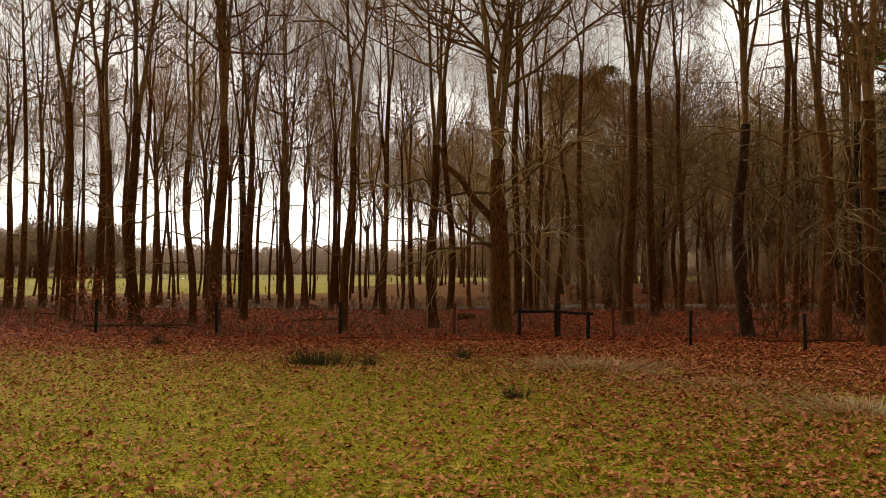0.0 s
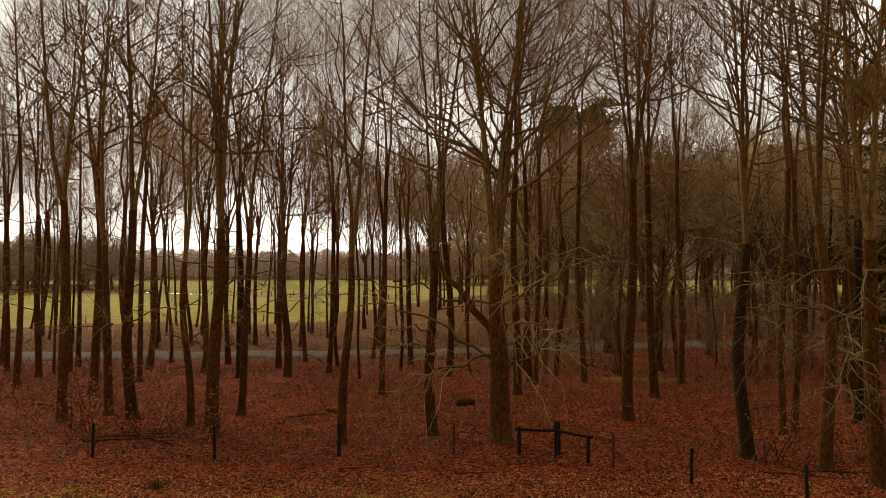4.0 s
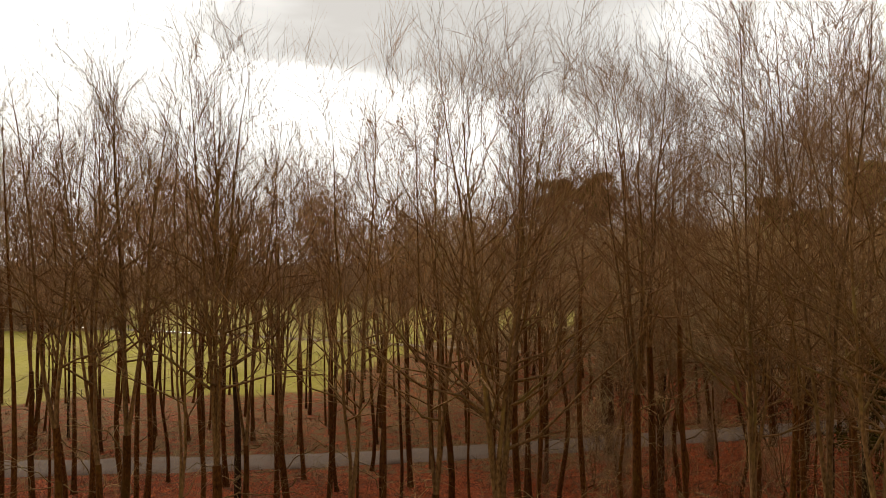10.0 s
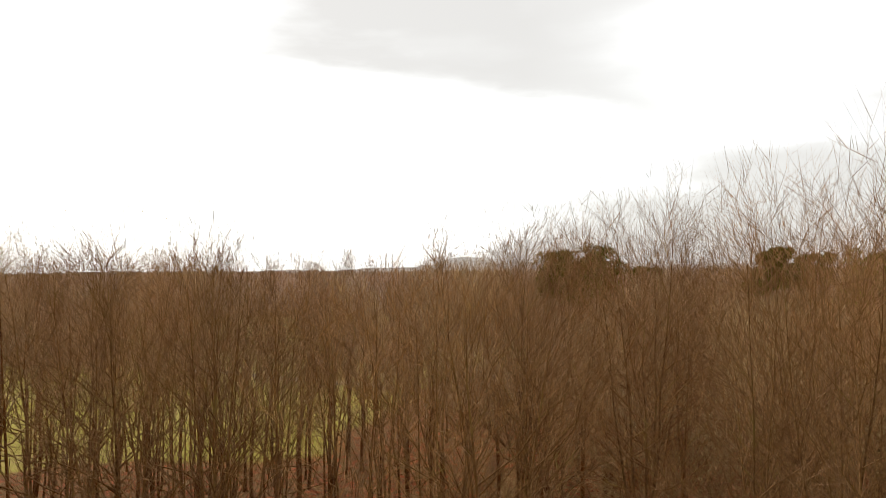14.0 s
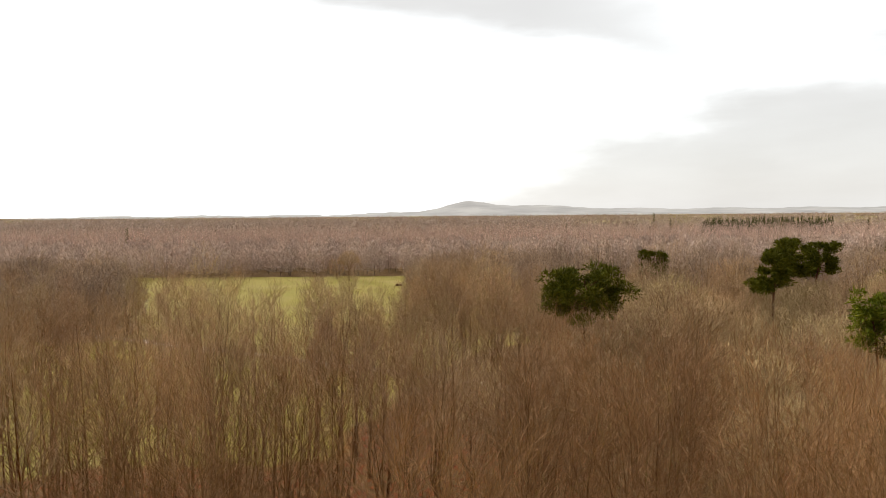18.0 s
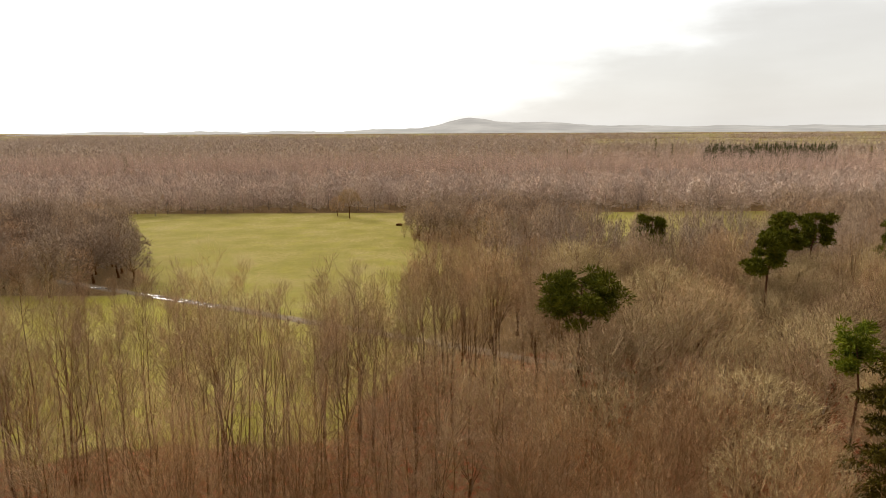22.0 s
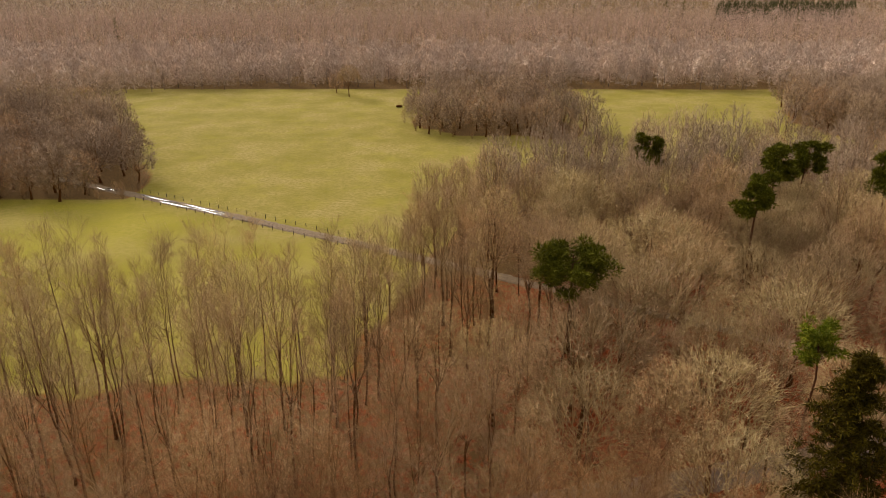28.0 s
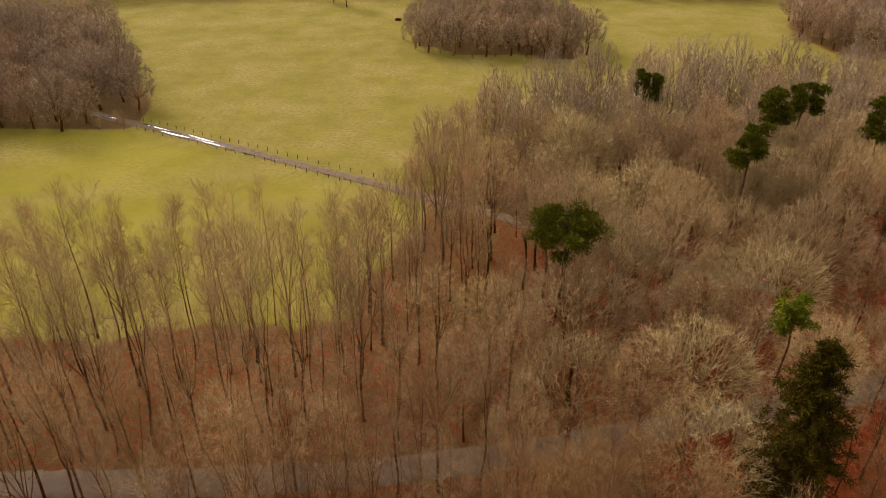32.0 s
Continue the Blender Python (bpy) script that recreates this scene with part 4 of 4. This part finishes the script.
for x, y in edge_bushes[:34]:
    plant("hazel_bush", hazels[rng.integers(3)], x, y, rng.random() * 360, 0.6 + 0.5 * rng.random(), "bare brown shrub at the edge of the field", "shrub", "shrubs by the field")


# ---- far woods ----


def far_wood(name, seed, places, height, wide, mat, label, per=46, cone=False):
    """Many distant trees in one mesh: short trunks and domes or cones of coarse twigs."""
    rng = np.random.default_rng(seed)
    n = len(places)
    h = height * (0.8 + 0.4 * rng.random(n))
    w = wide * (0.8 + 0.4 * rng.random(n))
    u, az = rng.random((n, per)), rng.random((n, per)) * 6.283
    if cone:
        rad = w[:, None] * (1 - u) * 0.8
        z = h[:, None] * (0.25 + 0.72 * u)
        out, up = 0.9, h[:, None] * 0.10
    else:
        rad = w[:, None] * np.sqrt(1 - u * u) * (0.75 + 0.3 * rng.random((n, per)))
        z = h[:, None] * (0.17 + 0.69 * u)
        out, up = 0.55, h[:, None] * (0.07 + 0.08 * u)
    inner = 0.45 if cone else 0.8
    a = np.stack([places[:, :1] + rad * np.cos(az) * inner, places[:, 1:] + rad * np.sin(az) * inner, z - h[:, None] * 0.05 * (not cone)], -1)
    b = np.stack([places[:, :1] + rad * np.cos(az) * (0.55 + out * 0.5), places[:, 1:] + rad * np.sin(az) * (0.55 + out * 0.5), z + up], -1)
    if cone:
        b = b + rng.normal(size=a.shape) * wide * 0.16
    else:
        b = a + unit(b - a + rng.normal(size=a.shape) * wide * 0.42) * wide * 0.26
    face = np.stack([np.cos(az) * np.sqrt(1 - u * u), np.sin(az) * np.sqrt(1 - u * u), u + 0.2], -1)
    crown = blades(a.reshape(-1, 3), b.reshape(-1, 3), np.full(n * per, wide * (0.10 if cone else 0.06)), rng, face.reshape(-1, 3))
    foot = np.stack([places[:, 0], places[:, 1], np.full(n, -0.3)], 1)
    trunk = cones(foot, foot + np.stack([rng.normal(size=n) * 0.5, rng.normal(size=n) * 0.5, h * 0.8], 1), np.full(n, 0.32), rng)
    me = mesh_of(name, *joined(crown, trunk), mat)
    tone = 0.1 + 0.9 * rng.random(n)
    me.attributes.new("tone", "FLOAT", "POINT").data.foreach_set("value", np.concatenate([tone.repeat(per * 3), 0 * tone.repeat(4)]).astype(np.float32))
    return tagged(new(name, me), label, "wood", kind="stuff")


def rows_of(seed, y0, y1, step, reach, keep=None):
    rng = np.random.default_rng(seed)
    out = []
    y = y0
    while y < y1:
        half = reach * y + 40
        x = np.arange(-half, half, step)
        p = np.stack([x + rng.normal(size=len(x)) * step * 0.25, y + rng.normal(size=len(x)) * step * 0.25], 1)
        out.append(p)
        y += step * 0.9
    p = np.concatenate(out)
    return p if keep is None else p[keep(p[:, 0], p[:, 1])]


edge_of_far = lambda x: np.interp(x, (-300, -195, -150, -60, 60, 240), (322, 368, 394, 409, 404, 396))
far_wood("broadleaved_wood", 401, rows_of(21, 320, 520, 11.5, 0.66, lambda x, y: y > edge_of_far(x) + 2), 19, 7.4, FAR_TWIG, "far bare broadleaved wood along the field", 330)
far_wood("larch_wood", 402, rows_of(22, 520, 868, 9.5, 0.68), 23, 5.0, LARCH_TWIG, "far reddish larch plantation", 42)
far_wood("distant_wood", 403, rows_of(23, 850, 2900, 28, 0.68, lambda x, y: far_fields(x, y) < 0.5), 18, 14, FAR_TWIG, "brown woods in the distance, haze put into their pale colour", 26)
far_wood("conifer_plantation", 404, rows_of(26, 868, 925, 6.0, 0.68, lambda x, y: (x > 310 + 0.4 * (y - 868)) & (x < 470 + 0.5 * (y - 868))), 21, 5.5, PLANTATION, "dark green conifer plantation among far brown woods", 40, True)
far_spruce = spruce_meshes(330, 24, 4.2, PINE_LEAF, 60, 6, 6)
for n, (x, y, s) in enumerate(((-262, 600, 1.0), (262, 900, 1.3), (292, 930, 1.0), (236, 930, 0.8), (345, 740, 0.9), (322, 735, 0.7), (470, 800, 1.0), (150, 880, 0.8), (430, 950, 0.9))):
    plant("far_conifer", far_spruce, x, y, n * 50, s, "dark green conifer standing above the far brown wood")


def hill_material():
    m = Mat("haze_glow_hill", 1.0)
    # far haze painted in: pale tones that the hill gives off as glow
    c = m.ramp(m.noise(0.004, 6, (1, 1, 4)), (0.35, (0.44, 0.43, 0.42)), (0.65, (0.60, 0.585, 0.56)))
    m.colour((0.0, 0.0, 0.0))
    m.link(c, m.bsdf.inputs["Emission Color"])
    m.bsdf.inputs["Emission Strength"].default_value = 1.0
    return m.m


def far_hills():
    """Rounded sloping hills on the horizon, sized to fit the camera's view."""
    x = np.linspace(-2400, 3200, 160)
    crest = 36 * np.exp(-((x - 160) / 170) ** 2) + 30 * np.exp(-((x - 480) / 480) ** 2) + 24 * soft(x, -900, 300) + 8 + 4 * wave(x, 0 * x, 0.011) + 1.6 * wave(x, 0 * x, 0.05)
    rows = []
    for u in np.linspace(0, 1, 7):
        rows.append(np.stack([x, 4000 + 800 * u + 0 * x, crest * math.sin(u * 1.57) + 0.5], 1))
    v = np.stack(rows, 1).reshape(-1, 3)
    n, k = len(x), 7
    i, j = np.meshgrid(np.arange(n - 1), np.arange(k - 1), indexing="ij")
    f = np.stack([i * k + j, (i + 1) * k + j, (i + 1) * k + j + 1, i * k + j + 1], -1).reshape(-1, 4)
    tagged(new("backdrop", mesh_of("backdrop", v, f, hill_material(), True)), "pale hills on the horizon with haze painted in as glow", "hills", kind="structure")


far_hills()

# ---- fences ----


def cut_post(radius, height, material, name="post", square=False, cap=None):
    """A fence post mesh: round or squared, bevelled top, foot in the soil."""
    bm = bmesh.new()
    bmesh.ops.create_cone(bm, cap_ends=True, segments=4 if square else 9, radius1=radius * 1.05, radius2=radius, depth=height + 0.3)
    bmesh.ops.translate(bm, verts=bm.verts, vec=(0, 0, height / 2 - 0.15))
    rim = [e for e in bm.edges if all(v.co.z > height - 0.01 for v in e.verts)]
    bmesh.ops.bevel(bm, geom=rim, offset=radius * 0.25, segments=1, affect="EDGES")
    me = bpy.data.meshes.new(name)
    bm.to_mesh(me)
    bm.free()
    me.materials.append(material)
    return me


def stake(x, y, height, material, lean, label, radius=0.055):
    ob = new("fence_post", cut_post(radius, height, material, "fence_post"))
    ob.matrix_basis = pose(x, y, height_at(x, y), lean, lean * 0.6, 30)
    return tagged(ob, label, "post", group="old fence posts")


OLD = "dark weathered wooden fence post standing in fallen leaves"
stake(-16.6, 29.3, 1.0, PALE_POST, -2, "pale greenish split-wood fence post", 0.045)
stake(-13.4, 28.0, 1.3, POST, 1, OLD)
stake(-8.7, 27.9, 1.3, POST, -1, OLD)
stake(-4.0, 28.3, 1.25, POST, 0, OLD, 0.07)
stake(0.45, 28.6, 1.25, RED_POST, 1, "reddish weathered fence post in fallen leaves")
stake(6.33, 26.9, 1.2, RED_POST, -1, "reddish weathered fence post in fallen leaves")
stake(8.47, 24.8, 1.2, POST, 1, OLD, 0.06)
stake(11.3, 22.6, 1.15, POST, -1, OLD, 0.055)


def bar(a, b, radius, material, name, sides=8):
    a, b = np.array(a, float), np.array(b, float)
    path = a + (b - a) * np.linspace(0, 1, 5)[:, None]
    path[1:4, 2] -= np.array([0.01, 0.016, 0.008])
    v, f = tubes(path[None], np.array([[radius, radius * 1.04, radius, radius * 0.97, radius * 0.95]]), sides)
    return mesh_of(name, v, f, material, True)


def hitching_rail():
    rail = new("hitching_rail")
    rail.matrix_basis = pose(4.4, 28.4, height_at(4.4, 28.4))
    for (x, y, h, r, sq) in ((-1.35, 0.45, 1.12, 0.075, False), (1.15, -0.75, 1.05, 0.075, False), (0.15, 0.35, 1.35, 0.12, True)):
        p = child("post", cut_post(r, h, POST, "post", sq), rail, "stout squared middle post" if sq else "")
        p.location = (x, y, 0)
    child("crossbar", bar((-1.5, 0.5, 1.0), (0.2, 0.2, 1.02), 0.055, POST, "crossbar"), rail)
    child("crossbar", bar((0.1, 0.2, 1.02), (1.3, -0.8, 0.97), 0.055, POST, "crossbar"), rail)
    tagged(rail, "dark wooden trestle of two low crossbars on three posts", "rail")


hitching_rail()


def wire_fence(name, offset, s0, s1, step, height, label):
    """A post-and-wire fence beside the farm track."""
    way = unit((TRACK_B - TRACK_A)[None])[0]
    side = np.array([-way[1], way[0]])
    length = float(np.linalg.norm(TRACK_B - TRACK_A))
    fence = new(name)
    mesh = cut_post(0.075, height, POST, "post")
    rng = np.random.default_rng(int(offset * 10) + 100)
    pts = []
    for d in np.arange(s0 * length, s1 * length, step):
        t = d / length
        p = TRACK_A + way * d + side * offset
        p = np.array([p[0], p[1] + 1.5 * math.sin(t * 3.0)])
        z = height_at(float(p[0]), float(p[1]))
        ob = child("post", mesh, fence)
        ob.matrix_basis = pose(p[0], p[1], z, rng.normal() * 2, rng.normal() * 2, rng.random() * 90)
        pts.append((p[0], p[1], z))
    pts = np.array(pts)
    for k in (0.35, 0.65, 0.95):
        line = pts + [0, 0, height * k]
        child("wire", mesh_of("wire", *tubes(line[None], np.full((1, len(line)), 0.008), 3), WIRE), fence)
    tagged(fence, label, "fence")


wire_fence("track_fence", 3.1, 0.17, 0.62, 3.6, 1.15, "post-and-wire fence along the far side of the farm track")
wire_fence("track_fence", -3.0, 0.19, 0.62, 3.6, 1.15, "post-and-wire fence along the near side of the farm track")


def field_fence(x0, x1, y, step):
    fence = new("field_fence")
    mesh = cut_post(0.05, 1.05, POST, "post")
    rng = np.random.default_rng(9)
    pts = []
    for x in np.arange(x0, x1, step):
        yy = y + 0.1 * (x + 66) + rng.normal() * 0.15
        z = height_at(float(x), float(yy))
        child("post", mesh, fence).matrix_basis = pose(x, yy, z, rng.normal() * 2, rng.normal() * 2, 0)
        pts.append((x, yy, z))
    pts = np.array(pts)
    for k in (0.5, 0.93):
        child("wire", mesh_of("wire", *tubes((pts + [0, 0, 1.05 * k])[None], np.full((1, len(pts)), 0.006), 3), WIRE), fence)
    tagged(fence, "low post-and-wire fence at the edge of the green field", "fence")


field_fence(-78, -22, 105.5, 3.2)


def puddle(s, offset, length, wide):
    way = unit((TRACK_B - TRACK_A)[None])[0]
    side = np.array([-way[1], way[0]])
    c = TRACK_A + (TRACK_B - TRACK_A) * s + side * offset
    c[1] += 1.5 * math.sin(s * 3.0)
    rng = np.random.default_rng(int(s * 1000))
    n = 40
    a = np.arange(n) * 6.283 / n
    r = 1 + 0.16 * np.sin(3 * a + 1) + 0.1 * rng.normal(size=n) * 0.6
    p = c + np.outer(np.cos(a) * r * length / 2, way) + np.outer(np.sin(a) * r * wide / 2, side)
    z = height_at(float(c[0]), float(c[1])) + 0.10
    v = np.concatenate([[[c[0], c[1], z]], np.column_stack([p, np.full(n, z)]), np.column_stack([c + (p - c) * 1.02, np.full(n, z - 0.06)])])
    i = np.arange(n)
    top = np.stack([0 * i, 1 + i, 1 + (i + 1) % n], 1)
    rim = np.concatenate([np.stack([1 + i, 1 + n + i, 1 + n + (i + 1) % n], 1), np.stack([1 + i, 1 + n + (i + 1) % n, 1 + (i + 1) % n], 1)])
    tagged(new("puddle", mesh_of("puddle", v, np.concatenate([top, rim]), WATER)), "long puddle of standing rain water in a track rut", "puddle", group="puddles on the track")


for s, o, le, w in ((0.215, 0.7, 16, 1.0), (0.25, -0.6, 24, 1.3), (0.31, 0.75, 22, 1.0), (0.335, -0.7, 20, 0.9), (0.13, 0.5, 14, 0.9), (0.10, -0.6, 10, 0.8)):
    puddle(s, o, le, w)

# ---- undergrowth and litter ----


def grass_cover():
    rng = np.random.default_rng(51)
    n = 62000
    y = 6.5 + 19.5 * rng.random(n) ** 1.25
    x = (rng.random(n) * 2 - 1) * (0.66 * y + 1)
    keep = y < 24.5 - 0.06 * x + rng.normal(size=n) * 1.2
    tuft = wave(x, y, 2.3, 0.5) + wave(x, y, 5.1, 1.5) > -0.55 + 0.7 * rng.normal(size=n)
    x, y = x[keep & tuft], y[keep & tuft]
    n = len(x)
    a = np.stack([x, y, height_at(x, y) - 0.01], 1)
    b = a + np.stack([rng.normal(size=n) * 0.045, rng.normal(size=n) * 0.045, 0.035 + 0.06 * rng.random(n)], 1)
    tagged(new("grass", mesh_of("grass", *blades(a, b, np.full(n, 0.016), rng), GRASS_BLADE)), "short olive green meadow grass", "grass", kind="stuff")


def fallen_leaves(name, seed, n, y0, y1, power, size, material, label, keep=None):
    rng = np.random.default_rng(seed)
    y = y0 + (y1 - y0) * rng.random(n) ** power
    x = (rng.random(n) * 2 - 1) * (0.66 * y + 1)
    if keep is not None:
        k = keep(x, y, rng)
        x, y = x[k], y[k]
    n = len(x)
    s = size * (0.6 + 0.8 * rng.random(n))
    az = rng.random(n) * 6.283
    d = np.stack([np.cos(az), np.sin(az), rng.normal(size=n) * 0.35], 1) * s[:, None]
    w = np.stack([-np.sin(az), np.cos(az), rng.normal(size=n) * 0.35], 1) * s[:, None] * 0.36
    c = np.stack([x, y, height_at(x, y) + 0.012 + 0.03 * rng.random(n)], 1)
    lift = np.array([0, 0, 1.0]) * (s * 0.22)[:, None]
    v = np.stack([c - d * 0.5, c + w + lift, c + d * 0.5, c - w + lift], 1).reshape(-1, 3)
    i = np.arange(n)[:, None] * 4
    f = np.concatenate([np.concatenate([i, i + 1, i + 2], 1), np.concatenate([i, i + 2, i + 3], 1)])
    tagged(new(name, mesh_of(name, v, f, material)), label, "leaves", kind="stuff")


grass_cover()
fallen_leaves("meadow_leaves", 52, 62000, 6.5, 26, 0.95, 0.08, DRY_LEAF, "dry brown beech leaves scattered over the meadow grass",
              lambda x, y, r: r.random(len(x)) < 0.3 + 0.6 * soft(y, 11, 22) + 0.6 * soft(x, -2, 7))
fallen_leaves("leaf_litter", 53, 44000, 20, 64, 1.3, 0.11, LITTER_LEAF, "thick red-brown layer of fallen beech leaves", lambda x, y, r: y > 24.3 - 0.06 * x - 3 * soft(x, 2, 14) + r.normal(size=len(x)) * 2.2)


def brash():
    """Thin dead sticks and shoots all over the woodland floor."""
    rng = np.random.default_rng(54)
    n = 40000
    y = 27 + 75 * rng.random(n) ** 1.1
    x = (rng.random(n) * 2 - 1) * (0.66 * y + 3)
    k = (np.abs(y - road_y(x)) > 2.8) & (wave(x, y, 0.3, 0.4) + wave(x, y, 0.9, 1.1) > -0.4 + 0.5 * rng.normal(size=n)) & ((x > -22) | (y < 98))
    x, y = x[k], y[k]
    n = len(x)
    a = np.stack([x, y, height_at(x, y) - 0.02], 1)
    tall = 0.15 + 0.75 * rng.random(n) ** 2
    b = a + np.stack([rng.normal(size=n) * 0.35, rng.normal(size=n) * 0.35, tall], 1)
    tagged(new("brash", mesh_of("brash", *blades(a, b, 0.012 + 0.0005 * y, rng), BRASH)), "thin dead sticks and shoots on the woodland floor", "undergrowth", kind="stuff")


brash()


def tussock(x, y, wide, high, n, material, name, label):
    rng = np.random.default_rng(int(abs(x) * 100 + y))
    p = rng.normal(size=(n, 2)) * [wide * 0.26, wide * 0.18]
    a = np.column_stack([p, np.full(n, -0.03)])
    out = p * 0.3 + rng.normal(size=(n, 2)) * high * 0.2
    b = a + np.column_stack([out, high * (0.5 + 0.6 * rng.random(n))])
    ob = new(name, mesh_of(name, *blades(a, b, np.full(n, 0.014 if n < 500 else 0.012), rng), material))
    ob.location = (x, y, height_at(x, y))
    tagged(ob, label, "grass tuft", kind="stuff" if name == "dry_grass_patch" else "")


RUSHES = "dark clump of rushes growing in the meadow"
tussock(-3.2, 18.4, 1.6, 0.5, 620, RUSH, "rush_tuft", RUSHES)
tussock(-1.85, 18.3, 0.4, 0.42, 110, RUSH, "rush_tuft", RUSHES)
tussock(0.5, 20.2, 0.6, 0.4, 150, RUSH, "rush_tuft", RUSHES)
tussock(1.35, 13.9, 0.45, 0.3, 150, RUSH, "rush_tuft", RUSHES)
tussock(-9.5, 24.2, 0.5, 0.45, 130, RUSH, "rush_tuft", RUSHES)
DRYGRASS = "patch of pale dead grass in the meadow"
tussock(3.9, 18.6, 3.4, 0.24, 1300, STRAW, "dry_grass_patch", DRYGRASS)
tussock(7.4, 12.8, 2.6, 0.24, 1300, STRAW, "dry_grass_patch", DRYGRASS)
tussock(6.2, 15.8, 3.0, 0.16, 700, STRAW, "dry_grass_patch", DRYGRASS)


def sapling(x, y, high, leaves, seed, label="young beech holding dry red-brown leaves"):
    rng = np.random.default_rng(seed)
    ob = new("beech_sapling")
    k = 5
    n = 5
    base = np.column_stack([rng.normal(size=(n, 2)) * 0.25, np.full(n, -0.15)])
    top = base + np.column_stack([rng.normal(size=(n, 2)) * high * 0.3, high * (0.6 + 0.5 * rng.random(n))])
    s = np.linspace(0, 1, k)
    path = base[:, None] + (top - base)[:, None] * s[:, None] + rng.normal(size=(n, k, 3)) * 0.04
    rad = 0.022 * (1 - 0.8 * s)[None].repeat(n, 0)
    b, r = sprout(path, rad, 9, rng, 0.25, 1, 62, lambda t: high * 0.33 * (1.2 - 0.6 * t), 4, 0.02, 0.04, 0.6, 0.3, 0.004)
    child("bush", mesh_of("bush", *joined(tubes(path, rad, 5), tubes(b, r, 3)), BEECH), ob)
    i = rng.integers(len(b), size=leaves)
    j = rng.integers(1, 4, size=leaves)
    c = b[i, j] + rng.normal(size=(leaves, 3)) * 0.07
    v = blades(c, c + rng.normal(size=(leaves, 3)) * 0.06 + [0, 0, -0.03], np.full(leaves, 0.07), rng)
    child("foliage", mesh_of("foliage", *v, DRY_LEAF), ob, "dry red-brown leaves")
    ob.location = (x, y, height_at(x, y))
    tagged(ob, label, "sapling", "saplings under the trees")


for n, (x, y, h, l) in enumerate(((-15.4, 32.0, 2.6, 420), (-16.6, 33.0, 3.2, 300), (-13.6, 31.4, 1.5, 200), (-9.4, 30.5, 2.2, 160), (-12.2, 32.6, 1.6, 150),
                                  (21.0, 52.0, 3.2, 420), (18.0, 55.0, 3.0, 380), (24.0, 50.0, 3.4, 420), (27.0, 54.0, 3.2, 400), (22.5, 58.0, 3.2, 400), (30.0, 57.0, 3.6, 400),
                                  (12.4, 27.2, 2.2, 160), (9.6, 34.5, 1.6, 100), (20.0, 46.0, 2.6, 260), (26.0, 45.0, 2.8, 300), (15.6, 27.4, 2.4, 180), (-24.0, 40.0, 2.2, 160), (33.0, 50.0, 3.4, 360))):
    sapling(x, y, h, l, 600 + n)


def fallen_branch(x, y, length, radius, turn, seed, material=None, label="dead branch lying on fallen leaves"):
    rng = np.random.default_rng(seed)
    s = np.linspace(0, 1, 7)
    path = np.column_stack([length * (s - 0.5), np.cumsum(rng.normal(size=7)) * length * 0.03, radius + 0.05 + 0.25 * radius * rng.random(7)])
    rad = radius * (1 - 0.7 * s)
    b, r = sprout(path[None], rad[None], 5, rng, 0.3, 0.95, 50, lambda t: length * 0.3 * (1.2 - t * 0.5), 4, 0.05, 0.06, 0.6, 0.3, 0.006)
    b[:, :, 2] = np.maximum(np.abs(b[:, :, 2]), 0.03)
    ob = new("fallen_branch", mesh_of("fallen_branch", *joined(tubes(path[None], rad[None], 7), tubes(b, r, 4)), material or BEECH, True))
    ob.matrix_basis = pose(x, y, height_at(x, y) - 0.03, 0, 0, turn)
    tagged(ob, label, "branch", "fallen branches")


for n, (x, y, le, r, a) in enumerate(((-6.2, 35.9, 2.6, 0.05, 20), (-12.4, 31.0, 3.4, 0.05, -12), (-13.4, 30.6, 3.0, 0.06, 15), (-11.6, 30.2, 2.6, 0.04, -35), (-12.9, 31.4, 3.8, 0.05, 4),
                                      (-14.2, 31.2, 2.4, 0.05, 40), (-10.8, 31.0, 2.0, 0.04, -60), (1.2, 26.0, 1.5, 0.03, 5), (14.5, 26.0, 3.4, 0.05, 8), (12.5, 25.6, 2.6, 0.04, -20),
                                      (3.5, 37.0, 2.2, 0.04, 60), (-3.0, 26.5, 1.6, 0.025, 10), (17.0, 38.0, 2.6, 0.05, 30), (-20.0, 38.0, 2.6, 0.05, -20))):
    fallen_branch(x, y, le, r, a, 700 + n)


def mossy_log(x, y, length, radius, turn, label):
    v, f = tubes(np.column_stack([np.linspace(-0.5, 0.5, 6) * length, np.zeros(6), radius * np.array([0.9, 1, 1.05, 1, 0.95, 0.9])])[None], np.array([[0.72, 0.98, 1.0, 1.0, 0.95, 0.7]]) * radius, 12)
    log = new("log")
    child("bark", mesh_of("bark", v, f, BEECH, True), log)
    for end in (-1, 1):
        bm = bmesh.new()
        bmesh.ops.create_cone(bm, cap_ends=True, segments=12, radius1=radius * 0.72, radius2=radius * 0.66, depth=0.05)
        cap = part("cut_end", bm, END_GRAIN, log, "pale sawn end")
        cap.matrix_basis = pose(end * (length / 2), 0, radius * 0.9, 0, 90, 0)
    log.matrix_basis = pose(x, y, height_at(x, y) - 0.04, 0, 0, turn)
    tagged(log, label, "log")


mossy_log(1.25, 39.5, 1.1, 0.2, 25, "short mossy log lying on fallen leaves")
mossy_log(-5.5, 37.0, 0.9, 0.1, -30, "thin log lying on fallen leaves")
mossy_log(-22.0, 352.0, 3.0, 0.6, 10, "fallen trunk lying in the green field")
